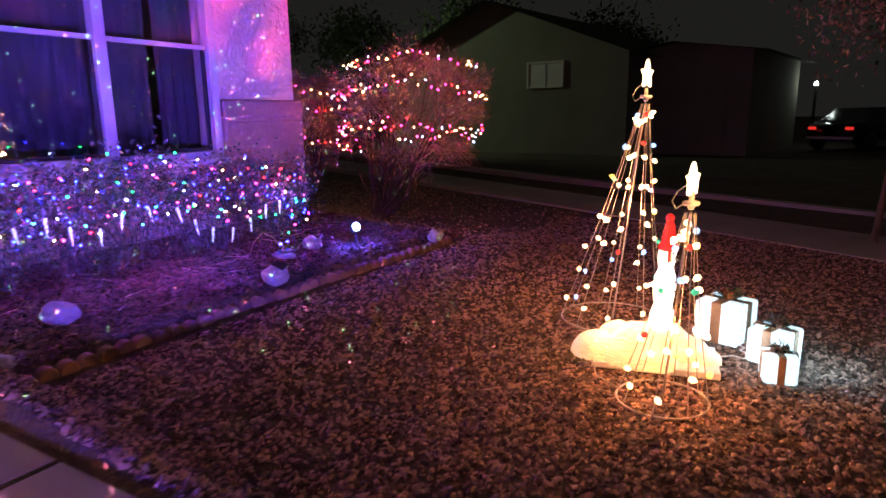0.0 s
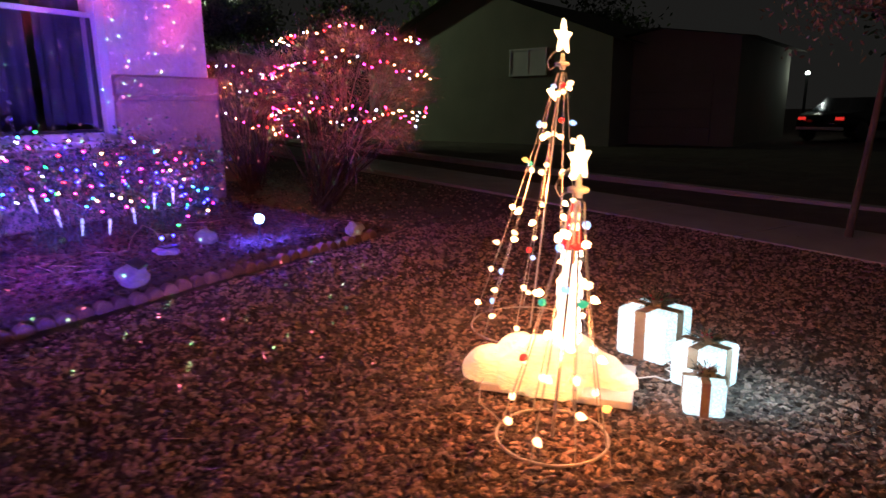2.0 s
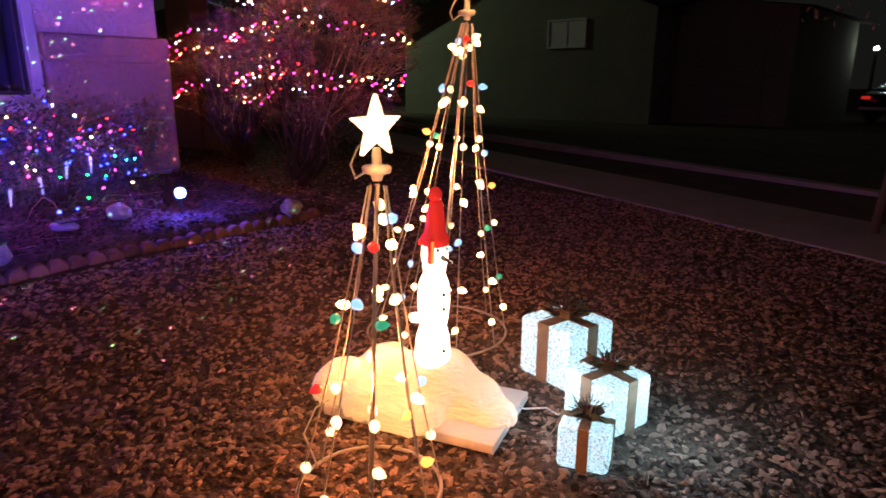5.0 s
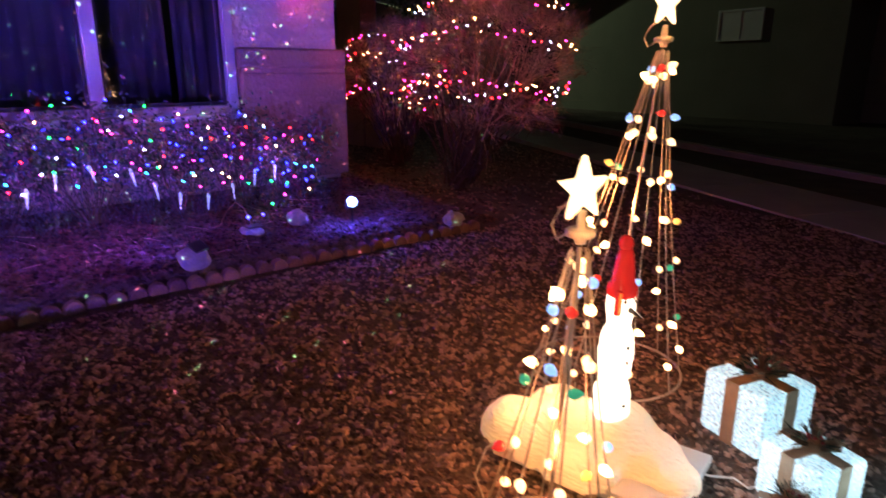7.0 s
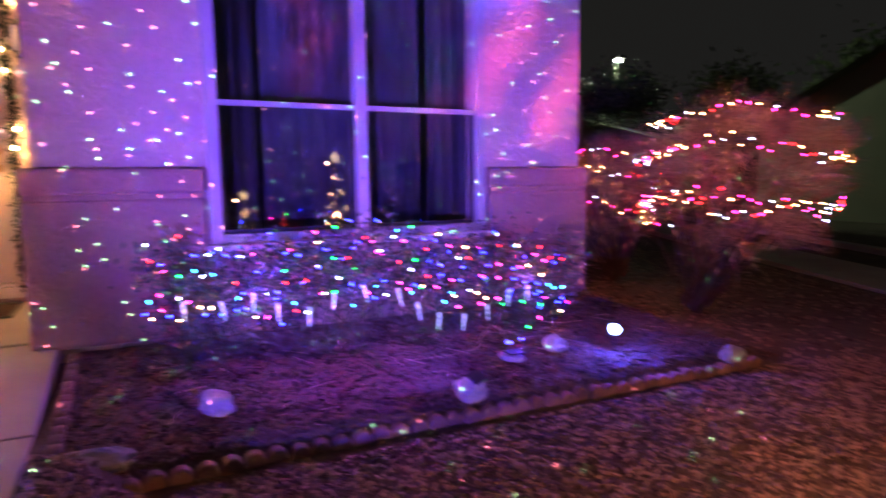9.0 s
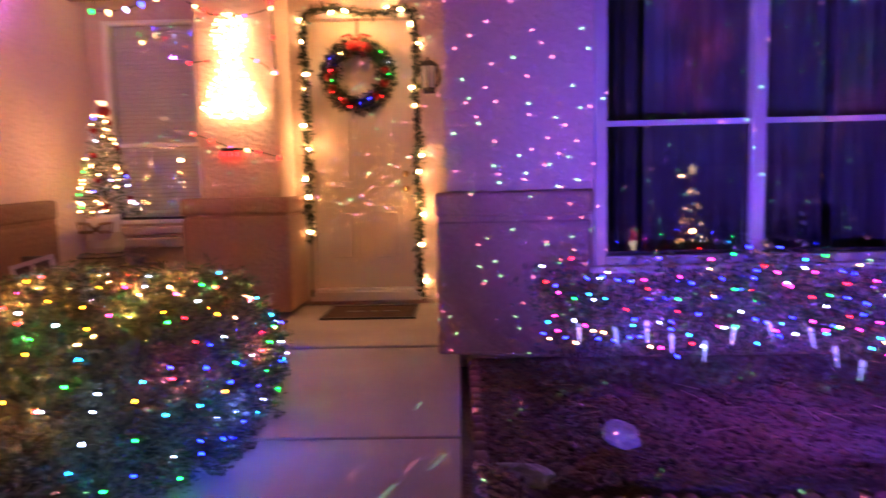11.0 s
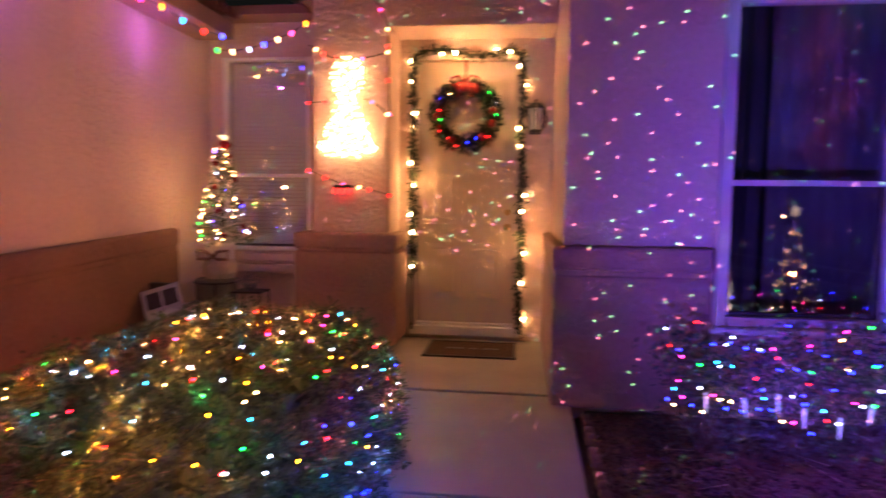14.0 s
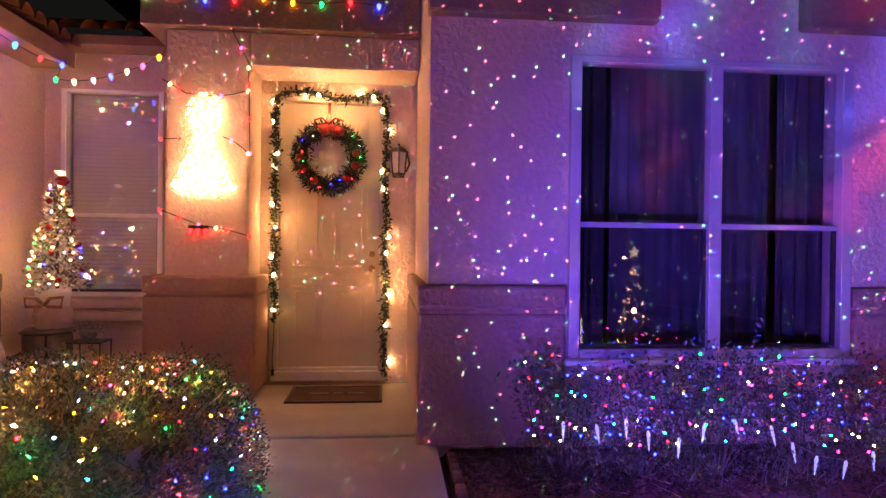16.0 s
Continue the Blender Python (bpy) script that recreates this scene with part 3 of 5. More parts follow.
bmesh.ops.transform(bolt, matrix=pose(DX, 1.665, 1.615, 0, 90, 0), verts=bolt.verts)
part("deadbolt", bolt, BRASS, door, "aged brass deadbolt", True)

# roof edges: fascia boards and barrel tiles
roof = tagged(new("roof_left"), "clay barrel-tile eave of the garage wing", "roof", kind="structure")
part("fascia", boxes(((-5.55, -1.375, 3.24), (2.5, -1.0, 3.40)), bevel=.008), WOOD, roof, "brown painted fascia board")
tile_bm = bmesh.new()
for k in range(9):
    a0 = math.pi * k / 8
    for y, s in ((0, 1), (-.9, .85)):
        tile_bm.verts.new((s * .085 * math.cos(a0), y, s * .085 * math.sin(a0) + (.02 if y == 0 else .33)))
tile_bm.verts.ensure_lookup_table()
for k in range(8):
    v = tile_bm.verts
    tile_bm.faces.new((v[2 * k], v[2 * k + 1], v[2 * k + 3], v[2 * k + 2]))
bmesh.ops.solidify(tile_bm, geom=tile_bm.faces[:], thickness=.016)
TILE = mesh_of(tile_bm, "tile", ROOFTILE, True)
for i in range(42):
    shared("tile", TILE, roof, pose(-5.42 + i * .19, -.93, 3.40))
roof2 = tagged(new("roof_court"), "clay barrel-tile eave over the porch window", "roof", kind="structure")
part("fascia", boxes(((-5.79, -1.37, 3.46), (-5.50, -.22, 3.55)), bevel=.008), WOOD, roof2, "brown painted fascia board")
for i in range(6):
    shared("tile", TILE, roof2, pose(-5.42, -1.2 + i * .19, 3.55, 0, 0, -90))

# ---- strings of lights ----
COLOURS = list(BULB)
MINI = {k: bulb_mesh("bulb", m, .0065, 1.7) for k, m in MINIGLOW.items()}
NET = {k: bulb_mesh("bulb", m, .0050, 1.7) for k, m in NETGLOW.items()}
C9 = {k: bulb_mesh("bulb", m, .019, 2.0) for k, m in BULB.items()}
GLOBE = {k: bulb_mesh("bulb", m, .0145, 1.6) for k, m in {**BULB, **{"dim_" + a: b for a, b in GLASSBULB.items()}}.items()}


def aim(d):
    return Vector(d).to_track_quat("Z", "Y").to_matrix().to_4x4()


def light_string(name, label, runs, meshes, pick, cord, group="", r=.0025, hang=None, jit=.0):
    """Cords through the runs of points with a bulb at each point; pick(i) names the bulb's colour."""
    ob = thing(name, label, "string lights", group)
    i = 0
    for run in runs:
        if cord:
            part("cord", tube(bmesh.new(), run, r, 4), cord, ob)
        for p in run:
            c = pick(i)
            i += 1
            if c is None:
                continue
            d = hang(i) if hang else Vector((random.uniform(-1, 1), random.uniform(-1, 1), random.uniform(-.3, 1.2)))
            shared("bulb", meshes[c], ob, Matrix.Translation(Vector(p) + Vector((random.uniform(-jit, jit) for _ in range(3)))) @ aim(d))
    return ob


# ---- the yard: cone trees ----


def star_mesh(r):
    bm = bmesh.new()
    ring = []
    for k in range(10):
        a, q = math.pi / 2 + k * math.pi / 5, r if k % 2 == 0 else r * .41
        ring.append([bm.verts.new((s * .009, q * math.cos(a), q * math.sin(a))) for s in (1, -1)])
    tips = [bm.verts.new((s * .024, 0, 0)) for s in (1, -1)]
    for k in range(10):
        a, b = ring[k], ring[(k + 1) % 10]
        bm.faces.new((a[0], b[0], b[1], a[1]))
        bm.faces.new((a[0], tips[0], b[0]))
        bm.faces.new((a[1], b[1], tips[1]))
    bmesh.ops.bevel(bm, geom=bm.edges[:], offset=.003, segments=1, affect="EDGES")
    return bm


def cone_tree(foot, ring_r, hub, strands, per, star_r, seed, label, colours, gap=.055):
    rnd = random.Random(seed)
    t = thing("cone_tree", label, "christmas tree", "lit cone trees", (*foot, 0))
    off = Vector((*foot, 0))
    h = Vector(hub) - off
    part("base_ring", torus(bmesh.new(), (0, 0, .012), ring_r, .0055, 56), WIRE, t, "bare wire base ring")
    part("hub", lathe(bmesh.new(), [(.012, -.022), (.016, -.008), (.032, -.004), (.035, .004), (.035, .010), (.030, .014), (.012, .016), (.010, .055)], 18, h), WIRE, t, "cream plastic hub", True)
    part("pole", rod(bmesh.new(), (h.x * .02, h.y * .02, .0), h - Vector((0, 0, .03)), .006, .006, 8), WIRE, t)
    for s in range(strands):
        a = 2 * math.pi * (s + rnd.uniform(-.12, .12)) / strands
        p = Vector((ring_r * math.cos(a), ring_r * math.sin(a), .014))
        q = h + Vector((.022 * math.cos(a), .022 * math.sin(a), -.035))
        pts = [p.lerp(q, u / 6) + Vector((math.cos(a), math.sin(a), 0)) * -.012 * math.sin(math.pi * u / 6) for u in range(7)]
        part("strand", tube(bmesh.new(), pts, .0026, 5), WIRE, t)
        for b in range(per):
            u = (b + .35 + rnd.uniform(0, .5)) / per
            w = p.lerp(q, u ** 1.05)
            d = Vector((rnd.uniform(-1, 1), rnd.uniform(-1, 1), rnd.uniform(-1, .5)))
            shared("bulb", GLOBE[rnd.choice(colours)], t, Matrix.Translation(w + d.normalized() * .012) @ aim(d))
    st = part("star", star_mesh(star_r), STAR, t, "glowing cream star topper")
    st.matrix_basis = Matrix.Translation(h + Vector((0, 0, gap + star_r * .85))) @ pose(0, 0, 0, 0, 0, -8)
    part("plug_lead", tube(bmesh.new(), [h + Vector(v) for v in ((-.03, 0, .0), (-.06, -.01, -.02), (-.075, -.01, .01), (-.06, 0, .05), (-.02, 0, .08), (0, 0, .07))], .004), WIRE, t)
    return t


PAL = ["warm"] * 4 + ["dim_warm"] * 6 + ["dim_green", "dim_blue", "dim_blue", "dim_red", "dim_amber"]
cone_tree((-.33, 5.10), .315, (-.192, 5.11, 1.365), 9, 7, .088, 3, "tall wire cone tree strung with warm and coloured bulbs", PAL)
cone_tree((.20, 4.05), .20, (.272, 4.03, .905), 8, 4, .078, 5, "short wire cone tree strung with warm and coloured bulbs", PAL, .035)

# ---- snowman on his board of snow ----
board = tagged(part("foam_board", boxes(((-.305, -.19, 0), (.305, .19, .032)), bevel=.004), FOAM), "white foam board lying on the gravel under the snow", "board")
BOARD = pose(.065, 4.505, .012, 0, 0, 12)
board.matrix_world = BOARD
bm = bmesh.new()
lumps = ((-.30, -.05, .13, .11), (-.20, .08, .12, .14), (-.08, -.03, .17, .17), (.03, .02, .16, .18), (.15, .02, .12, .11), (.24, -.02, .09, .055), (-.02, -.12, .14, .09), (-.16, -.10, .12, .10))
gridv = {}
for i in range(62):
    for j in range(42):
        x, y = -.44 + i * .0125, -.24 + j * .0115
        z = 0
        for cx, cy, r, hh in lumps:
            q = 1 - ((x - cx) ** 2 + (y - cy) ** 2) / (r * r)
            if q > 0:
                z = max(z, hh * q ** .55) if abs(hh * q ** .55 - z) > .02 else max(z, hh * q ** .55) + .004
        if z > .004:
            z += .016 * noise.noise(Vector((x * 14, y * 14, 1))) + .006 * noise.noise(Vector((x * 45, y * 45, 3)))
            gridv[i, j] = bm.verts.new((x, y, .034 + max(z, .004)))
for (i, j), v in gridv.items():
    q = [gridv.get(k) for k in ((i + 1, j), (i + 1, j + 1), (i, j + 1))]
    if all(q):
        bm.faces.new((v, *q))
rim = bmesh.ops.extrude_edge_only(bm, edges=[e for e in bm.edges if e.is_boundary])
for v in (g for g in rim["geom"] if isinstance(g, bmesh.types.BMVert)):
    v.co.z = .006
bmesh.ops.smooth_vert(bm, verts=bm.verts, factor=.5, use_axis_x=True, use_axis_y=True, use_axis_z=True)
bmesh.ops.smooth_vert(bm, verts=bm.verts, factor=.5, use_axis_x=True, use_axis_y=True, use_axis_z=True)
snow = tagged(part("snow_blanket", bm, SNOW, smooth=True), "fluffy cotton snow over the board, given a yellow inner glow", "fake snow")
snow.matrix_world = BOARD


def figure_snowman():
    """Lit blow-mould snowman in one mesh: body, hat, scarf, nose and buttons as plain shapes."""
    bm = bmesh.new()

    def paint(i, start):
        for f in list(bm.faces)[start:]:
            f.material_index = i
    lathe(bm, [(.04, 0), (.062, .02), (.072, .08), (.066, .15), (.052, .19), (.058, .22), (.064, .28), (.058, .34), (.042, .375), (.044, .39), (.052, .43), (.05, .475), (.036, .51), (.02, .52)], 22)
    s = len(bm.faces)
    lathe(bm, [(.051, .47), (.055, .48), (.053, .50), (.042, .51), (.036, .56), (.028, .60), (.022, .615)], 18)
    ball(bm, (-.004, 0, .632), .026, 2)
    box(bm, (.03, -.058, .42), (.05, -.035, .50), .006)
    paint(1, s)
    s = len(bm.faces)
    rod(bm, (.045, 0, .437), (.115, 0, .432), .011, .002, 8)
    paint(2, s)
    s = len(bm.faces)
    for x, y, z in ((.046, .020, .462), (.046, -.020, .462), (.064, 0, .315), (.066, 0, .265), (.074, 0, .12)):
        ball(bm, (x, y, z), .0075, 1)
    paint(3, s)
    return tagged(part("snowman", bm, [SNOWMAN, SCARF, glow("nose_plastic", (1, .25, .05), .7), BLACK], smooth=True), "glowing white plastic snowman with red hat standing in snow", "snowman")


sm = figure_snowman()
sm.matrix_world = pose(.085, 4.50, .135, 0, 2, -18) @ Matrix.Diagonal((.85, .85, 1, 1))

# ---- lit gift boxes ----
gift_t = GIFT.node_tree
gn, gr = gift_t.nodes.new("ShaderNodeTexNoise"), gift_t.nodes.new("ShaderNodeMapRange")
gn.inputs["Scale"].default_value, gn.inputs["Detail"].default_value = 24, 8
gr.inputs["From Min"].default_value, gr.inputs["From Max"].default_value = .38, .64
gr.inputs["To Min"].default_value, gr.inputs["To Max"].default_value = .08, 1.3
gift_t.links.new(gn.outputs["Fac"], gr.inputs["Value"])
gift_t.links.new(gr.outputs[0], gift_t.nodes["Principled BSDF"].inputs["Emission Strength"])


def gift_box(at, s, turn, label, seed):
    rnd = random.Random(seed)
    g = thing("gift_box", label, "gift box", "lit gift boxes")
    g.matrix_world = pose(at[0], at[1], .012, 0, 0, turn)
    h = s * .5
    part("box", boxes(((-h, -h, 0), (h, h, s * .92)), bevel=.016, seg=3), GIFT, g)
    w = s * .11
    part("ribbon", boxes(((-w, -h - .004, 0), (w, -h - .001, s * .925)), ((-w, h + .001, 0), (w, h + .004, s * .925)), ((-w, -h - .004, s * .925), (w, h + .004, s * .93))), RIBBON, g, "brown burlap ribbon")
    part("ribbon", boxes(((-h - .005, -w, 0), (-h - .002, w, s * .932)), ((h + .002, -w, 0), (h + .005, w, s * .932)), ((-h - .005, -w, s * .932), (h + .005, w, s * .937))), RIBBON, g, "brown burlap ribbon")
    for k in range(4):
        a = k * math.pi / 2 + .6
        pts = [(math.cos(a) * s * q, math.sin(a) * s * q, s * .94 + s * z) for q, z in ((.02, .02), (.16, .15), (.30, .17), (.33, .08), (.18, .02), (.03, .01))]
        bm = bmesh.new()
        side = Vector((-math.sin(a), math.cos(a), 0)) * s * .075
        prev = None
        for p in pts:
            cur = [bm.verts.new(Vector(p) + side), bm.verts.new(Vector(p) - side)]
            if prev:
                bm.faces.new((prev[0], cur[0], cur[1], prev[1]))
            prev = cur
        bmesh.ops.solidify(bm, geom=bm.faces[:], thickness=.0025)
        part("bow_loop", bm, RIBBON, g, "", True)
    n = 90
    c = np.repeat(np.array([[0, 0, s * .96]]), n, 0)
    d = RNG.normal(size=(n, 3)) * (1, 1, .35) + (0, 0, .5)
    d /= np.linalg.norm(d, axis=1)[:, None]
    leaves("sprig", c + d * s * RNG.uniform(.03, .28, (n, 1)), s * .24, s * .03, FIR, g, "green pine sprig", d, .35)
    for k in range(5):
        a = rnd.uniform(0, 6.28)
        part("berry", ball(bmesh.new(), (math.cos(a) * s * .1, math.sin(a) * s * .1, s * (1.05 + rnd.uniform(0, .12))), s * .035, 1), RED, g, "red berry", True)
    return g


gift_box((.335, 5.03), .25, -18, "largest glowing white gift box with a burlap bow", 1)
gift_box((.60, 4.775), .20, -20, "middle-sized glowing white gift box with a burlap bow", 2)
gift_box((.635, 4.53), .15, 14, "smallest glowing white gift box with a pine sprig", 3)
lead = thing("extension_cord", "thin white cord running over the gravel to the gift boxes", "cord")
part("cord", tube(bmesh.new(), [(.28, 4.62, .05), (.36, 4.66, .03), (.42, 4.70, .035), (.47, 4.69, .03), (.50, 4.76, .03), (.44, 4.80, .035), (.46, 4.86, .03), (.42, 4.90, .03)], .0035), FOAM, lead)
lead2 = thing("extension_cord", "thin wire lying in loops on the gravel by the trees", "cord")
part("cord", tube(bmesh.new(), [(.02, 4.02, .03), (-.12, 4.1, .04), (-.17, 4.2, .07), (-.2, 4.32, .05), (-.16, 4.42, .03), (-.2, 4.7, .03), (-.3, 4.85, .03)], .003), WIRE, lead2)

# ---- flower bed: edging, rocks, lamps ----
edging = thing("garden_edging", "low scalloped red-brown concrete edging along the bed", "edging")
eb = bmesh.new()
pts = [(.046 * math.cos(a), .035 + .046 * math.sin(a)) for a in (math.pi * k / 8 for k in range(9))]
prof = [(-.046, -.08), *[(-p, q) for p, q in pts], (.046, -.08)]
front = [eb.verts.new((.028, y, z)) for y, z in prof]
back = [eb.verts.new((-.028, y, z)) for y, z in prof]
eb.faces.new(front)
eb.faces.new(back[::-1])
for k in range(len(prof)):
    eb.faces.new((front[k], back[k], back[(k + 1) % len(prof)], front[(k + 1) % len(prof)]))
bmesh.ops.bevel(eb, geom=[e for e in eb.edges if abs(e.verts[0].co.x - e.verts[1].co.x) < .001], offset=.007, segments=1, affect="EDGES")
EDGE = mesh_of(eb, "edging_block", EDGING)
for i in range(40):
    y = 2.30 + i * .094
    x = EDGE_X - .08 + .03 * math.sin(y * 1.3)
    shared("edging_block", EDGE, edging, pose(x + random.uniform(-.008, .008), y, .152 + random.uniform(-.006, .006), random.uniform(-2, 2), random.uniform(-5, 5), random.uniform(-4, 4)))
for i in range(17):
    shared("edging_block", EDGE, edging, pose(-2.12 - i * .094, 2.225, .20 + .006 * i, 0, random.uniform(-3, 3), 90 + random.uniform(-4, 4)))


def rock(at, r, scale, turn, mat, label, seed, extra=None):
    bm = ball(bmesh.new(), (0, 0, 0), r, 3, scale, .3, seed)
    ob = tagged(part("rock", bm, mat, None, "", False), label, "rock")
    ob.matrix_world = pose(*at, 0, 0, turn)
    return ob


rock((-2.45, 2.86, .345), .085, (1.05, .7, .7), 40, ROCK, "pale angular landscape rock on the mulch", 1)
rock((-2.66, 4.90, .305), .075, (1.1, .9, .75), 10, ROCK, "small pale landscape rock on the mulch", 2)
rock((-2.06, 5.78, .27), .065, (1.1, .7, .9), 60, ROCK, "small pale rock at the end of the edging", 4)
rock((-2.20, 2.36, .27), .105, (1.5, .8, .55), 80, ROCKGREY, "flat grey-green rock at the corner of the bed", 6)
solar = thing("solar_rock_light", "pale rock-shaped solar light with a dark panel", "garden light", at=(-2.16, 4.02, .27))
part("body", ball(bmesh.new(), (0, 0, .04), .082, 3, (1.0, 1.05, .75), .2, 9), ROCK, solar)
panel = part("solar_panel", boxes(((-.042, -.042, 0), (.042, .042, .010)), bevel=.002), BLACK, solar, "black solar panel")
panel.matrix_basis = pose(.028, .016, .104, 6, 24, 20)
flood = thing("flood_light", "small blue-white garden spotlight on a stake in the mulch", "garden light", at=(-2.475, 5.22, .27))
part("stake", rod(bmesh.new(), (0, 0, -.05), (0, 0, .10), .008), BLACK, flood)
part("bracket", boxes(((-.02, -.04, .09), (.004, .04, .104)), ((-.02, -.043, .09), (.004, -.037, .14)), ((-.02, .037, .09), (.004, .043, .14))), BLACK, flood)
hd = lathe(bmesh.new(), [(.018, -.07), (.028, -.05), (.036, -.01), (.04, .01), (.04, .016), (.034, .016)], 18)
head = part("lamp_head", hd, BLACK, flood, "", True)
lens = part("lens", ball(bmesh.new(), (0, 0, 0), .034, 3, (1, 1, .5)), FLOOD, flood, "glowing blue-white lens", True)
head.matrix_basis = lens.matrix_basis = Matrix.Translation((0, 0, .135)) @ aim((1, -.6, .25))
lens.matrix_basis = Matrix.Translation(Vector((0, 0, .135)) + Vector((1, -.6, .25)).normalized() * .016) @ aim((1, -.6, .25))
dev = thing("light_controller", "clear plastic light controller with a blue indicator lamp", "controller", at=(-2.62, 4.55, .27))
CLEAR = rough_surface("milky_plastic", (.30, .30, .36), (.50, .50, .56), 10, 60, .2, .004, .25)
part("body", ball(bmesh.new(), (0, 0, .02), .09, 2, (1.1, .8, .35), .4, 3), CLEAR, dev)
part("solar_panel", boxes(((.0, -.05, .05), (.09, .05, .058)), bevel=.002), BLACK, dev, "black solar panel")
part("indicator", ball(bmesh.new(), (-.02, .0, .10), .011, 2), BULB["blue"], dev, "blue indicator lamp", True)
part("stem", rod(bmesh.new(), (-.02, 0, .02), (-.02, 0, .095), .006), BLACK, dev)
part("lead", tube(bmesh.new(), [(-.02, .02, .05), (-.12, .02, .14), (-.20, .0, .17), (-.25, -.05, .1), (-.24, -.1, .02), (-.2, -.3, .015), (-.22, -.6, .02)], .0035), RIBBON, dev, "thin lead")

# ---- window hedge: five open shrubs with lights ----


def small_shrub(at, h, r, seed):
    rnd = np.random.default_rng(seed)
    s = thing("shrub", "small open green shrub under the window with coloured lights", "shrub", "window shrubs", at)
    n = 26
    a = rnd.uniform(0, 6.28, n)
    rr = r * np.sqrt(rnd.uniform(.05, 1, n))
    tips = np.stack([rr * np.cos(a) * .8, rr * np.sin(a), h * rnd.uniform(.55, 1.05, n)], 1)
    base = tips * (.12, .12, 0)
    mid = (base + tips) / 2 * (1.25, 1.25, .9)
    sticks("stem", np.concatenate([base, mid]), np.concatenate([mid, tips]), .0055, TRUNK, s)
    m = 44
    t0 = np.repeat(mid, m, 0) * .35 + np.repeat(tips, m, 0) * .65
    cen = t0 + rnd.normal(0, .075, (n * m, 3)) + (np.repeat(tips, m, 0) - t0) * rnd.uniform(-.8, 1.1, (n * m, 1))
    cen[:, 2] = np.clip(cen[:, 2], .04, None)
    leaves("leaf", cen, .042, .022, HEDGE, s, "", None)
    tw = 60
    p = rnd.uniform(-1, 1, (tw, 3)) * (r * .7, r * .9, 0)
    sticks("twig", p, p + rnd.normal(0, .08, (tw, 3)) + (.05, 0, .22), .0022, SAGE, s)
    g = 500
    q = rnd.uniform(-1, 1, (g, 3)) * (r * .8, r, .10) + (.08, 0, .13)
    leaves("low_leaf", q, .028, .010, SAGE, s, "dry grey lower foliage", np.array([[0, 0, .7]]))
    return s


for y, h, r, sd in ((2.86, .66, .30, 11), (3.34, .60, .30, 12), (3.82, .76, .34, 13), (4.36, .60, .30, 14), (4.82, .64, .30, 15), (5.20, .52, .27, 16)):
    small_shrub((-3.28, y, .32), h, r, sd)
rnd = random.Random(4)
HCOL = ["blue", "blue", "blue", "blue", "pink", "pink", "red", "red", "green", "warm", "cyan", "white"]
runs = []
for x0, z0, w in ((-3.05, .66, .06), (-3.12, .76, .07), (-3.2, .85, .08), (-3.3, .92, .09), (-3.02, .58, .05)):
    n = 34
    run = []
    for i in range(n):
        y = 2.62 + 2.72 * i / (n - 1)
        lift = .10 * math.exp(-((y - 3.8) / .45) ** 2) + .04 * math.exp(-((y - 2.85) / .25) ** 2) - .10 * max(0, (y - 4.9) / .4) - .03 * max(0, y - 4.0)
        run.append((x0 + rnd.uniform(-.08, .08), y + rnd.uniform(-.03, .03), z0 + lift + rnd.uniform(-w, w)))
    runs.append(run)
light_string("string_lights", "multicoloured string lights draped through the window shrubs", runs, MINI, lambda i: rnd.choice(HCOL), DARKWIRE, r=.0018)
light_string("string_lights", "coloured lights trailing from the last shrub to the controller", [[(-3.0, 5.1, .62), (-2.95, 5.0, .5), (-2.85, 4.92, .44), (-2.8, 4.8, .4), (-2.7, 4.68, .36)]], MINI, lambda i: ("cyan", "green", "pink", "green", "blue")[i % 5], DARKWIRE)
ICE = glow("icicle_plastic", (.50, .66, 1), .34, (.7, .75, .8))
ib = lathe(bmesh.new(), [(.002, -.105), (.005, -.09), (.004, -.083), (.007, -.066), (.006, -.058), (.009, -.042), (.0075, -.034), (.011, -.016), (.009, 0), (.005, .01)], 9)
ICICLE = mesh_of(ib, "icicle", ICE)
ic = thing("icicle_lights", "clear plastic icicle lights hung on a wire below the shrubs", "icicle lights")
spots = ((2.78, .72), (2.97, .70), (3.14, .73), (3.27, .66), (3.45, .62), (3.60, .70), (3.78, .72), (4.0, .68), (4.13, .58), (4.28, .50), (4.46, .47), (4.63, .52), (4.80, .60), (4.95, .62))
part("cord", tube(bmesh.new(), [(-3.03, y, z + .012) for y, z in spots], .0016), TWIG, ic)
for y, z in spots:
    shared("icicle", ICICLE, ic, pose(-3.03, y, z, random.uniform(-12, 12), random.uniform(-10, 10), 0))

# ---- rounded twiggy shrubs by the corner ----


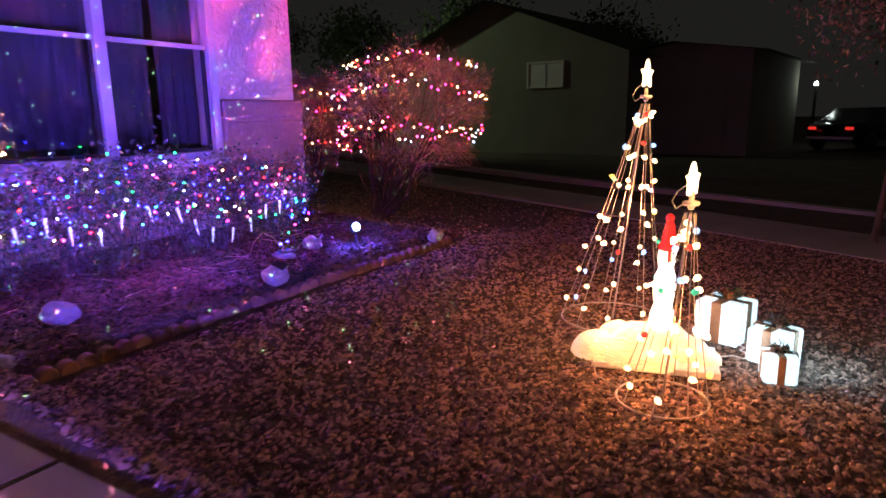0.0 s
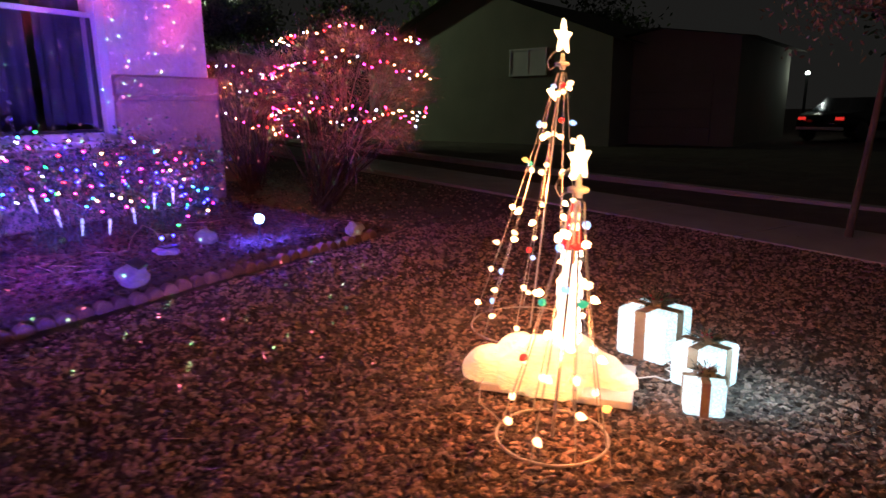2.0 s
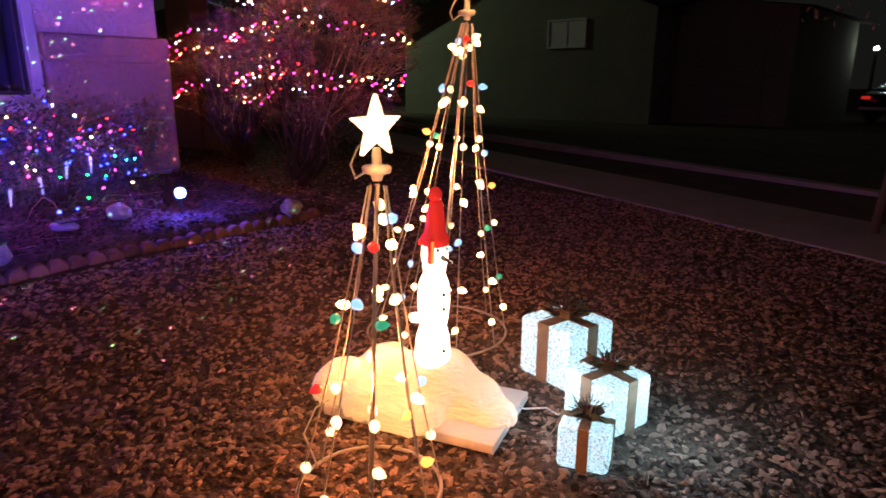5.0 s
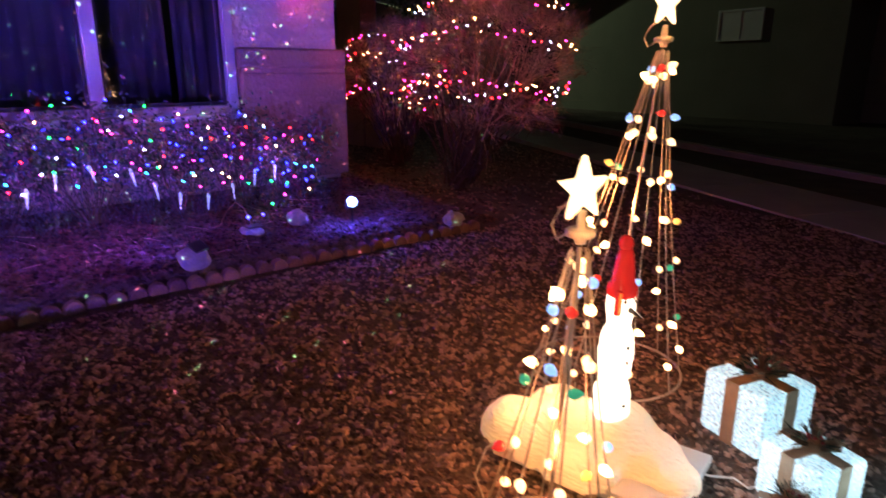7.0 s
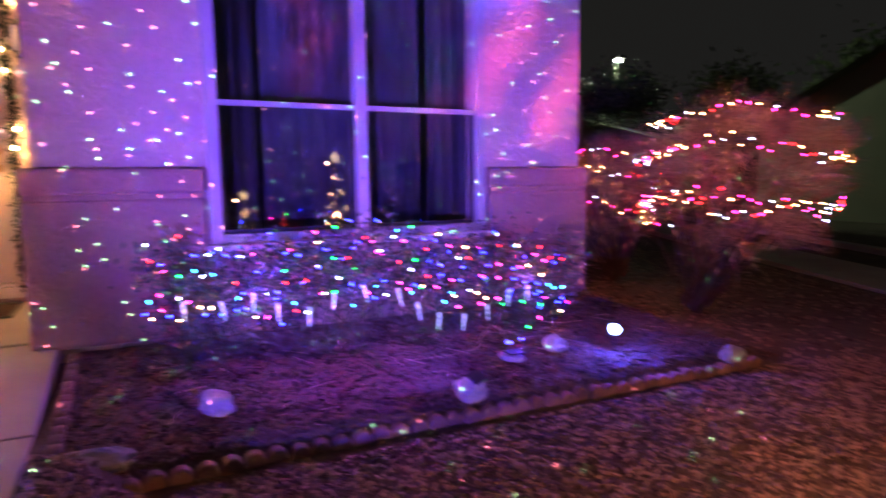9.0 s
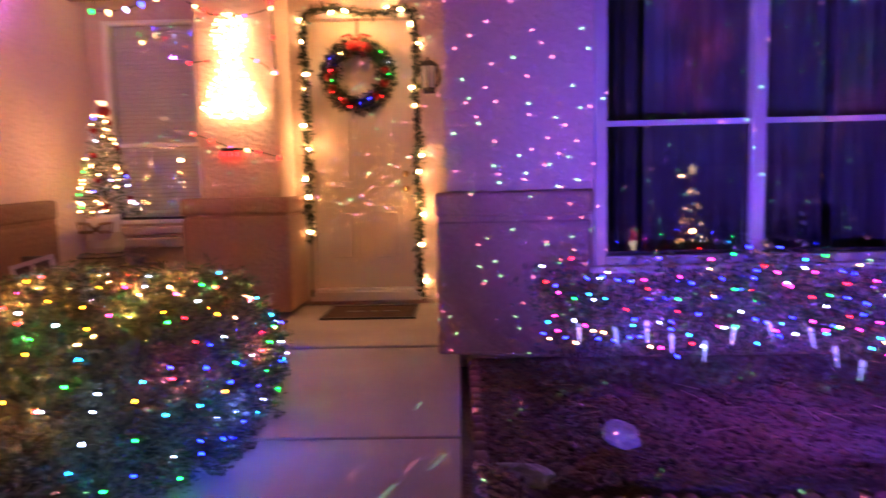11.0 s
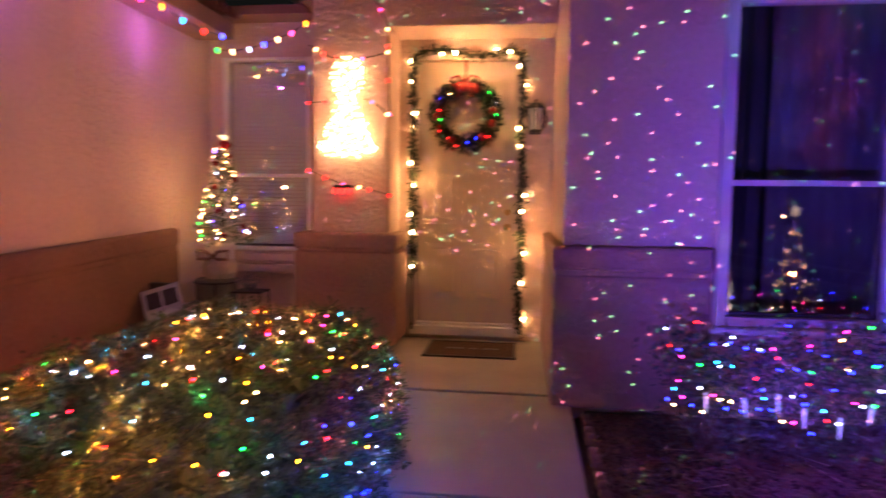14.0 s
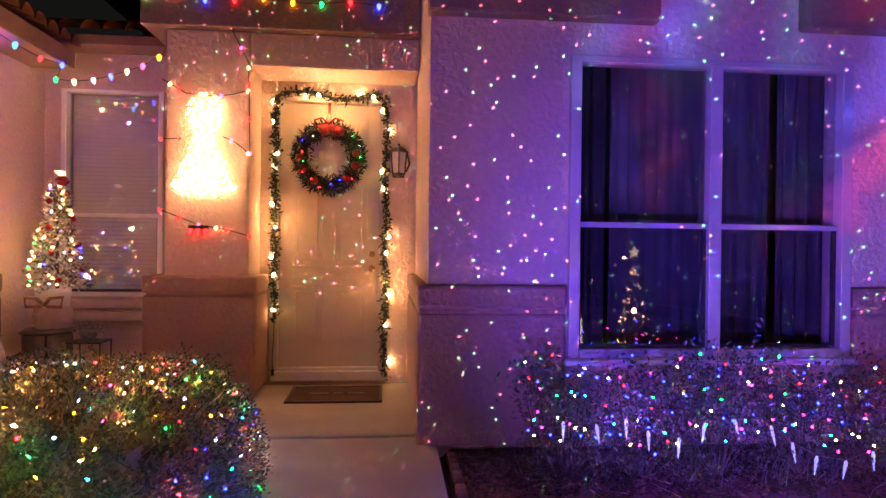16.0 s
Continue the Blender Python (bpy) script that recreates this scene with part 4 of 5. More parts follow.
def twig_shrub(at, centre, radii, seed, label, n=9000):
    """Crooked limbs that fork out to a lumpy shell of short crossing twigs, with gaps between the clumps."""
    s = thing("shrub", label, "shrub", "twiggy shrubs by the corner", at)
    g = np.random.default_rng(seed)
    at, c, R = np.array(at), np.array(centre), np.array(radii)

    def shell(m):
        d = g.normal(size=(m, 3))
        d /= np.linalg.norm(d, axis=1)[:, None]
        d[:, 2] = np.abs(d[:, 2]) * np.where(g.uniform(size=m) < .26, -.7, 1)
        lump = 1 + .09 * np.sin(d[:, 0] * 7 + seed) * np.cos(d[:, 1] * 6) + .07 * np.sin(d[:, 2] * 9 + d[:, 0] * 4)
        return d, (np.abs(d) ** 3).sum(1) ** (-1 / 3) * .90 * lump

    m = 60
    d, k = shell(m)
    tips = c + d * R * (k * .80)[:, None]
    foot = at + g.normal(0, .06, (m, 3)) * (1, 1, .2) + (0, 0, .02)
    low = foot * .72 + tips * .28 + g.normal(0, .05, (m, 3)) * (1, 1, .4)
    mid = foot * .40 + tips * .60 + g.normal(0, .07, (m, 3))
    sticks("limb", np.concatenate([foot, low]) - at, np.concatenate([low, mid]) - at, .016, TRUNK, s)
    sticks("limb", mid - at, tips - at, .010, TWIG, s)
    f = 420
    i = g.integers(0, m, f)
    b0 = mid[i] + (tips[i] - mid[i]) * g.uniform(0, .9, (f, 1))
    dd, kk = shell(f)
    way = (tips[i] - c) / np.linalg.norm(tips[i] - c, axis=1)[:, None] + g.normal(0, .55, (f, 3))
    b1 = b0 + way * g.uniform(.06, .17, (f, 1))
    b2 = b1 + (way * .6 + g.normal(0, .5, (f, 3))) * g.uniform(.05, .13, (f, 1))
    sticks("branch", np.concatenate([b0, b1]) - at, np.concatenate([b1, b2]) - at, .0055, TWIG, s)
    # twigs gather about clump centres on the shell
    q = 150
    d, k = shell(q)
    hub = c + d * R * (k * g.uniform(.74, .97, q))[:, None]
    j = g.integers(0, q, n)
    start = hub[j] + g.normal(0, .085, (n, 3)) * (1, 1, .8)
    out = (start - c) / R
    out /= np.linalg.norm(out, axis=1)[:, None]
    end = start + (out * .55 + g.normal(0, .62, (n, 3)) + (0, 0, .12)) * g.uniform(.035, .105, (n, 1))
    sticks("twig", start - at, end - at, .0024, TWIG, s)
    part("trunk", rod(bmesh.new(), (0, 0, -.05), (c - at) * .35, .06, .04, 9), TRUNK, s)
    e = (start + end)[g.integers(0, n, n)] / 2 + g.normal(0, .03, (n, 3))
    leaves("leaf", e - at, .026, .008, TWIG, s, "", None)
    return s


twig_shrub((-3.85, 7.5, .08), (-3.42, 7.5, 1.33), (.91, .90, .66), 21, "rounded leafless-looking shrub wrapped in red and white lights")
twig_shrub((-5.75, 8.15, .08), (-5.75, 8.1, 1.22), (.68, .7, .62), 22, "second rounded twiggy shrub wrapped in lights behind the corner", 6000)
SCOL = ["warm", "pink", "warm", "white", "red", "warm", "pink", "white", "warm", "red", "white", "pink"]


def wrap(c, R, rows, seed):
    rnd = random.Random(seed)
    runs = []
    for z, n, a0, a1, amp in rows:
        run = []
        for i in range(n):
            a = a0 + (a1 - a0) * i / (n - 1)
            zz = z + amp * math.sin(3.2 * i / (n - 1) * math.pi + seed) + rnd.uniform(-.05, .05)
            k = max(.05, 1 - abs((zz - c[2]) / R[2]) ** 3) ** (1 / 3) * rnd.uniform(.84, .99)
            run.append((c[0] + R[0] * k * math.cos(a), c[1] + R[1] * k * math.sin(a), zz))
        runs.append(run)
    return runs


pickS = random.Random(9)
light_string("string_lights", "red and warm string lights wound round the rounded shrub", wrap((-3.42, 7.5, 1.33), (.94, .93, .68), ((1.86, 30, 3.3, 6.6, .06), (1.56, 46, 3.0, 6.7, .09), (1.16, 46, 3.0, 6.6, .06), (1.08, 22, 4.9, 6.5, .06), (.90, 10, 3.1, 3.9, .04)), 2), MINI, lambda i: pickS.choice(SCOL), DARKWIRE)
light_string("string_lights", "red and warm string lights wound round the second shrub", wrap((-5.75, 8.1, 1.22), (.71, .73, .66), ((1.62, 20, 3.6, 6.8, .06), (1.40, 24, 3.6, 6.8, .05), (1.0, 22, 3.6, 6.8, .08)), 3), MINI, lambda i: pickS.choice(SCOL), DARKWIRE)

# ---- bushes with net lights beside the walk ----
NCOL = ["warm", "warm", "amber", "amber", "green", "red", "red", "cyan", "white", "pink", "warm"]
pickN = random.Random(12)


def net_bush(centre, radii, power, count, rows, cols, label, skip=.06):
    """A clipped mound of small leaves, lumpy and boxy, with a net of bulbs sunk into its skin."""
    BC, BR = np.array(centre), np.array(radii)
    foot = np.array((centre[0], centre[1], .27))
    ob = thing("bush", label, "bush", "bushes beside the walk", tuple(foot))

    def on(d, k):
        lump = 1 + .05 * np.sin(d[:, 0] * 6 + 1) * np.cos(d[:, 1] * 7) + .035 * np.sin(d[:, 1] * 13 + d[:, 2] * 6) + .03 * np.sin(d[:, 0] * 17 + d[:, 1] * 9)
        return BC + d * ((np.abs(d) ** power).sum(1) ** (-1 / power))[:, None] * BR * (k * lump)[:, None]

    def up(n):
        d = unit(n)
        d[:, 2] = np.abs(d[:, 2])
        return d
    h = up(count // 34)
    hub = on(h, RNG.uniform(.93, 1.03, len(h)))
    out = h / BR
    out /= np.linalg.norm(out, axis=1)[:, None]
    i = RNG.integers(0, len(h), count)
    leaves("leaf", hub[i] + RNG.normal(0, .026, (count, 3)) - foot, .027, .013, LEAF, ob, "", out[i], 1.0)
    d = up(count // 4)
    leaves("under_leaf", on(d, RNG.uniform(.84, .93, len(d))) - foot, .034, .020, LEAF, ob, "", None)
    # leafy tips that stand out of the skin
    n = count // 40
    h = up(n)
    tip = on(h, RNG.uniform(1.0, 1.07, n))
    base = on(h, np.full(n, .9))
    sticks("twig", base - foot, tip - foot, .0022, TWIG, ob)
    m = 9
    leaves("tip_leaf", np.repeat(tip, m, 0) + RNG.normal(0, .014, (n * m, 3)) - foot, .026, .014, LEAF, ob, "", np.repeat(h / BR, m, 0), 1.0)
    core = up(count // 11)
    leaves("inner_leaf", on(core, RNG.uniform(.70, .84, len(core))) - foot, .16, .12, LEAF, ob, "", None)
    part("stem", rod(bmesh.new(), (0, 0, -.05), (0, 0, .30), .05, .03, 8), TRUNK, ob)
    runs = []
    for i in range(rows):
        run = []
        for j in range(cols):
            u = -1 + 2 * (i + .5) / rows + random.uniform(-.05, .05)
            v = -1 + 2 * (j + .5 * (i % 2)) / (cols - 1) + random.uniform(-.05, .05)
            rr = abs(u) ** power + abs(v) ** power
            if rr > .985 or random.random() < skip:
                continue
            q = np.array([[u, v, (1 - rr) ** (1 / power)]])
            run.append(tuple(on(q / np.linalg.norm(q), np.array([random.uniform(.97, 1.015)]))[0]))
        if len(run) > 1:
            runs.append(run)
    return runs


MAIN = ((-2.75, .18, .28), (1.45, .90, .72), 3.0)
main_runs = net_bush(*MAIN, 48000, 15, 17, "dense green clipped bush covered with net lights")
light_string("net_lights", "net of warm and coloured lights spread over the bush", main_runs, NET, lambda i: pickN.choice(NCOL), DARKWIRE, r=.0015)
runs = net_bush((-1.75, -.70, .25), (1.05, .56, .36), 2.5, 19000, 11, 9, "low green bush spreading beside the clipped bush")
light_string("net_lights", "net of coloured lights spread over the low bush", runs, NET, lambda i: pickN.choice(NCOL), DARKWIRE, r=.0015)
HUES = {"warm": (1, .42, .15), "amber": (1, .32, .05), "red": (1, .07, .07), "green": (.10, 1, .22), "cyan": (.12, .45, 1), "pink": (1, .14, .3)}


def net_glow(runs, every, watts, hues):
    """Lamps added beside every few bulbs of a net colour the leaves round them."""
    pts = [p for run in runs for p in run]
    for i in range(every // 2, len(pts), every):
        x, y, z = pts[i]
        hue = hues[(i // every) % len(hues)]
        lamp("net_light", "POINT", (x + .013, y + .005, z + .006), watts * (.5 if hue in ("green", "cyan") else 1), HUES[hue], .008)


net_glow(runs, 6, 1.1, ("warm", "amber", "red", "warm", "green"))
net_glow(main_runs, 4, 1.5, ("warm", "red", "amber", "warm", "pink", "amber", "warm", "green", "amber", "cyan", "warm"))
# Two blue lamps added off the bush side to tint the walk.
lamp("net_light", "POINT", (-2.3, 1.22, .55), 3, (.10, .14, 1), .03)
lamp("net_light", "POINT", (-1.7, 1.12, .50), 2, (.12, .22, 1), .03)
edge = []
for j in range(4):
    row = []
    for i in range(14):
        u, w = -.75 + 1.5 * i / 13 + random.uniform(-.02, .02), .12 + .17 * j + random.uniform(-.05, .05)
        row.append((MAIN[0][0] + 1.45 * u, MAIN[0][1] + .90 * (1 - abs(u) ** 3 - w ** 3) ** (1 / 3) * random.uniform(1.0, 1.05), MAIN[0][2] + .72 * w))
    edge.append(row)
light_string("net_lights", "cool white and blue net lights on the bush side", edge, NET, lambda i: pickN.choice(["white", "blue", "cyan", "white", "blue", "green"]), DARKWIRE, r=.0015)


# ---- front door decorations ----
def garland(name, path, label, parent=None, dens=150, thick=.030, leaf=.055, mat=None):
    """A leafy rope along the points."""
    g = thing(name, label, "garland")
    pts = [Vector(p) for p in path]
    part("rope", tube(bmesh.new(), pts, .006), DARKWIRE, g)
    cen, way = [], []
    for a, b in zip(pts, pts[1:]):
        n = max(3, int((b - a).length * dens))
        for _ in range(n):
            u = random.random()
            cen.append(tuple(a.lerp(b, u) + Vector([random.gauss(0, thick * .4) for _ in range(3)])))
            way.append(tuple((b - a).normalized() * .5))
    leaves("leaf", np.array(cen), leaf, leaf * .5, mat or FIR, g, "", np.array(way))
    return g


GX0 = -5.455
gpath = [(GX0, .785 + .012 * math.sin(i * 2.1), 1.0 + i * .16) for i in range(13)] + [(GX0, .80, 3.04), (GX0, .93, 3.09), (GX0, 1.1, 3.085), (GX0, 1.25, 3.05), (GX0, 1.42, 3.035), (GX0, 1.58, 3.05), (GX0, 1.70, 3.09), (GX0, 1.775, 3.03)] + [(GX0, 1.785 + .012 * math.sin(i * 1.7), 2.9 - i * .2) for i in range(13)]
garland("garland", gpath, "dark green leafy garland framing the front door", dens=420, thick=.038, leaf=.045)
pick = random.Random(31)
gl = []
for (p, q) in zip(gpath, gpath[1:]):
    gl.append((GX0 + pick.choice((.045, -.02)), (p[1] + q[1]) / 2 + pick.uniform(-.04, .04), (p[2] + q[2]) / 2 + pick.uniform(-.04, .04)))
WARMC9 = {"warm": bulb_mesh("bulb", glow("bulb_bright", (1, .54, .20), 85), .016, 1.6)}
light_string("string_lights", "warm white string lights wound through the door garland", [gl], WARMC9, lambda i: "warm" if i % 3 != 1 else None, DARKWIRE)
drop = thing("extension_cord", "dark cord with a plug hanging beside the door", "cord")
part("cord", tube(bmesh.new(), [(GX0, .79, 1.0), (GX0, .785, .85), (GX0 + .005, .775, .66), (GX0, .78, .55)], .004), DARKWIRE, drop)
part("plug", boxes(((GX0 - .012, .768, .50), (GX0 + .012, .792, .56)), bevel=.004), BLACK, drop)

wr = thing("wreath", "green wreath with red bows and coloured lights on the door", "wreath", at=(-5.50, 1.262, 2.50))
part("ring", torus(bmesh.new(), (0, 0, 0), .25, .035, 40, 8, "x"), FIR, wr)
n = 2600
a = RNG.uniform(0, 6.28, n)
b = RNG.uniform(0, 6.28, n)
ring = np.stack([.05 * np.sin(b) + .015, (.25 + .06 * np.cos(b)) * np.cos(a), (.25 + .06 * np.cos(b)) * np.sin(a)], 1)
leaves("needle", ring, .075, .012, FIR, wr, "", np.stack([np.full(n, .35), np.cos(a) * .4, np.sin(a) * .4], 1), .8)
for k in range(17):
    t0 = 2 * math.pi * k / 17
    rr = .25 + random.uniform(-.05, .05)
    shared("bulb", MINI[random.choice(["green", "blue", "warm", "white", "green", "blue", "red"])], wr, Matrix.Translation((.075, rr * math.cos(t0), rr * math.sin(t0))) @ aim((1, 0, 0)))
for k, (t0, r0) in enumerate(((1.2, .05), (1.75, .055), (1.5, .05), (.15, .04), (-.3, .042), (3.2, .042), (3.6, .038), (-.9, .04), (4.2, .035))):
    part("bauble", ball(bmesh.new(), (.065, .255 * math.cos(t0), .255 * math.sin(t0)), r0, 2), RED, wr, "red bauble", True)
bow = bmesh.new()
for s in (-1, 1):
    tube(bow, [(.07, 0, .30), (.09, s * .06, .35), (.08, s * .13, .33), (.085, s * .12, .27), (.07, s * .03, .28)], .011, 6)
    tube(bow, [(.075, 0, .28), (.085, s * .04, .22), (.08, s * .07, .15)], .009, 6)
part("bow", bow, RED, wr, "red fabric bow", True)
part("hanger", boxes(((.0, -.012, .25), (.008, .012, .53)), ((-.045, -.014, .50), (.012, .014, .535)), bevel=.002), RED, wr, "red hanging strap")

lantern = thing("wall_lantern", "small glass and black metal wall lantern beside the door", "lantern", at=(-5.36, 1.90, 2.45))
part("back_plate", boxes(((-.14, -.055, -.12), (-.125, .055, .12)), bevel=.004), BLACK, lantern)
part("arm", tube(bmesh.new(), [(-.13, .02, -.02), (-.10, .075, -.06), (-.05, .10, .0), (-.02, .075, .10), (0, .02, .145), (0, 0, .13)], .009, 6), BLACK, lantern, "curved black arm", True)
part("roof", lathe(bmesh.new(), [(.088, .095), (.085, .105), (.045, .14), (.014, .15), (.010, .175)], 4), BLACK, lantern)
for x, y in ((.07, 0), (-.07, 0), (0, .07), (0, -.07)):
    part("corner_bar", rod(bmesh.new(), (x * .8, y * .8, -.10), (x, y, .095), .006, None, 6), BLACK, lantern)
part("base", lathe(bmesh.new(), [(.012, -.125), (.045, -.115), (.062, -.10), (.060, -.092)], 4), BLACK, lantern)
part("glass", lathe(bmesh.new(), [(.050, -.092), (.064, .094)], 4), CLEAR, lantern, "pale lantern glass")
mat = thing("doormat", "dark brown coir doormat with a raised border on the porch", "doormat", at=(-5.06, 1.38, .412))
part("mat_body", boxes(((-.26, -.37, 0), (.26, .37, .014)), bevel=.004), RUBBER, mat)
part("border", boxes(((-.285, -.395, 0), (-.26, .395, .018)), ((.26, -.395, 0), (.285, .395, .018)), ((-.26, -.395, 0), (.26, -.37, .018)), ((-.26, .37, 0), (.26, .395, .018)), bevel=.003), BLACK, mat)
for y0, y1 in ((-.22, -.06), (-.02, .06), (.10, .24)):
    part("lettering_bar", boxes(((-.03, y0, .0145), (.03, y1, .0165))), BLACK, mat, "dark worn lettering bar")

# ---- pillar lights ----
fig = thing("light_sculpture", "dazzling warm white wire figure hung on the pillar", "light sculpture", at=(-4.985, .30, 2.5))
outline = [(0, .44), (.10, .41), (.16, .32), (.16, .22), (.10, .12), (.12, 0), (.18, -.14), (.25, -.28), (.28, -.36), (.20, -.41), (0, -.43)]
loop = [(.02, y, z) for y, z in outline] + [(.02, -y, z) for y, z in outline[::-1]]
part("frame", tube(bmesh.new(), loop + loop[:1], .004), WIRE, fig, "bent wire outline")
pk = random.Random(6)


def inside(y, z):
    for (y0, z0), (y1, z1) in zip(outline, outline[1:]):
        if z1 <= z <= z0:
            return abs(y) < y0 + (y1 - y0) * (z0 - z) / max(1e-6, z0 - z1) - .01
    return False


BRIGHT = bulb_mesh("bulb", glow("bulb_dazzling", (1, .62, .26), 20), .0095, 1.6)
zz = -.41
while zz < .42:
    yy = -.28
    while yy < .29:
        y, z = yy + pk.uniform(-.02, .02), zz + pk.uniform(-.02, .02)
        if inside(y, z):
            shared("bulb", BRIGHT, fig, Matrix.Translation((.035 + pk.uniform(0, .02), y, z)) @ aim((1, pk.uniform(-.5, .5), pk.uniform(-.5, .5))))
        yy += .034
    zz += .034
for k in range(8):
    z = -.36 + k * .1
    w = next((q / 100 for q in range(28, 2, -1) if inside(q / 100, z)), .05)
    part("cross_wire", rod(bmesh.new(), (.02, -w, z), (.02, w, z), .0025, None, 5), WIRE, fig)

PX = -4.975


def sag(p, q, n=7, drop=.04):
    p, q = Vector(p), Vector(q)
    return [tuple(p.lerp(q, i / (n - 1)) - Vector((0, 0, drop * 4 * (i / (n - 1)) * (1 - i / (n - 1))))) for i in range(n)]


cordset = [sag((PX, .45, 3.57), (PX, .64, 3.2), 4, 0) + sag((PX, .64, 3.16), (PX + .01, .66, 2.45), 6, 0),
           sag((PX, -.05, 3.04), (PX, .14, 2.93), 4, .0) + sag((PX, .2, 2.93), (PX, .64, 2.97), 5, .03),
           sag((PX, -.06, 2.55), (PX, .1, 2.56), 3, 0), sag((PX, .44, 2.58), (PX, .64, 2.45), 4, -.02),
           sag((PX, -.06, 1.97), (PX, .25, 1.85), 5, .0) + sag((PX, .3, 1.84), (PX, .66, 1.76), 5, -.01)]
PC9 = {k: bulb_mesh("bulb", BULB[k], .013, 2.0) for k in ("red", "pink", "warm")}


def pillar_pick(i):
    return ("red", None, "pink", None, "warm", "red", None)[i % 7]


light_string("string_lights", "dark cord with red bulbs wound round the porch pillar", cordset, PC9, pillar_pick, DARKWIRE, r=.0045, hang=lambda i: (0.6, random.uniform(-.5, .5), -1))
rb = bulb_mesh("bulb", BULB["red"], .018, 2.0)
red_pair = thing("string_lights", "pair of bright red bulbs taped to the pillar", "string lights")
for y in (.19, .25, .31):
    shared("bulb", rb, red_pair, Matrix.Translation((PX + .02, y, 1.80)) @ aim((.5, 0, -1)))
part("socket", boxes(((PX - .02, .17, 1.815), (PX + .02, .33, 1.845)), bevel=.004), DARKWIRE, red_pair)

# ---- eave lights ----
C9COL = ["white", "blue", "warm", "pink", "amber", "cyan", "red", "blue", "green", "warm"]
eave = [(-.2 - i * .30, -1.02 - .03 * math.sin(i), 3.20 + .02 * math.sin(i * 1.9)) for i in range(18)]
eave2 = [(-5.42, -1.10, 3.12), (-5.4, -.94, 3.10), (-5.36, -.76, 3.11), (-5.32, -.60, 3.14), (-5.26, -.44, 3.17), (-5.18, -.28, 3.20), (-5.1, -.12, 3.26), (-5.02, -.03, 3.30)]
light_string("string_lights", "large coloured bulbs hung along the eave to the pillar", [eave + eave2], C9, lambda i: C9COL[i % 10] if i < 25 else None, DARKWIRE, r=.004, hang=lambda i: (random.uniform(-.2, .2), random.uniform(-.2, .2), -1))
front_eave = [(-4.90, -.17 + i * .235, 3.70 + .02 * math.sin(i * 2)) for i in range(9)]
light_string("string_lights", "large coloured bulbs hung along the porch frieze", [front_eave], C9, lambda i: ("green", "amber", "blue", "red", "amber", "amber", "green", "red", "blue")[i % 9], DARKWIRE, r=.004, hang=lambda i: (random.uniform(-.2, .2), random.uniform(-.2, .2), -1))

# ---- porch corner: frosted tree in a bucket on a stand ----
PT = (-5.25, -.99)
stand = thing("plant_stand", "black metal plant stand round a grey wooden tub", "plant stand", at=(PT[0], PT[1] - .07, .40))
part("tub", lathe(bmesh.new(), [(.17, .02), (.185, .3), (.19, .55), (.18, .56), (.165, .55)], 18), rough_surface("grey_wood", (.09, .085, .07), (.20, .19, .16), 5, 60, .5, .006, .8), stand, "grey weathered wooden tub")
part("hoop", torus(bmesh.new(), (0, 0, .53), .20, .010, 28), BLACK, stand)
for k in range(3):
    a0 = 2.1 * k + .4
    part("leg", rod(bmesh.new(), (.20 * math.cos(a0), .20 * math.sin(a0), 0), (.20 * math.cos(a0), .20 * math.sin(a0), .54), .010), BLACK, stand)
bucket = thing("bucket", "white bucket wrapped in burlap with a bow", "bucket", at=(PT[0], PT[1] - .03, .965))
part("pail", lathe(bmesh.new(), [(.10, 0), (.135, .30), (.14, .34), (.13, .34), (.12, .30)], 20), FOAM, bucket, "white pail", True)
wrapb = bmesh.new()
lathe(wrapb, [(.125, .0), (.150, .05), (.155, .12), (.140, .17), (.133, .18)], 20)
for v in wrapb.verts:
    v.co += v.co.normalized() * .018 * noise.noise(v.co * 28)
part("burlap_wrap", wrapb, rough_surface("pale_burlap", (.42, .36, .30), (.60, .54, .47), 12, 200, .8, .004, .9), bucket, "crumpled pale cloth")
bw = bmesh.new()
for s in (-1, 1):
    tube(bw, [(.14, 0, .2), (.16, s * .05, .26), (.15, s * .15, .27), (.155, s * .14, .19), (.14, s * .02, .19)], .016, 6)
part("bow", bw, RIBBON, bucket, "brown ribbon bow", True)
ptree = thing("small_christmas_tree", "small frosted christmas tree with red baubles and lights", "christmas tree", at=(PT[0], PT[1], 1.28))
part("trunk", rod(bmesh.new(), (0, 0, 0), (0, 0, .95), .018, .006), TRUNK, ptree)
cen, way = [], []
for k in range(60):
    z = .06 + .86 * k / 60
    r0 = (.235 if k % 7 < 4 else .16) * (1 - k / 66) + .02
    a0 = k * 2.4
    for q in range(62):
        u = random.random() ** .7
        cen.append((r0 * u * math.cos(a0) + random.gauss(0, .012), r0 * u * math.sin(a0) + random.gauss(0, .012), z - .05 * u + random.gauss(0, .012)))
        way.append((math.cos(a0) * .8, math.sin(a0) * .8, .1))
leaves("needle", np.array(cen), .055, .014, FROST, ptree, "frosted needles", np.array(way), .8)
for k in range(11):
    z = .10 + .80 * k / 11
    a0 = k * 2.0 + .5
    r0 = .225 * (1 - z / 1.05) + .02
    part("bauble", ball(bmesh.new(), (r0 * math.cos(a0), r0 * math.sin(a0), z), .026, 2), RED, ptree, "dark red bauble", True)
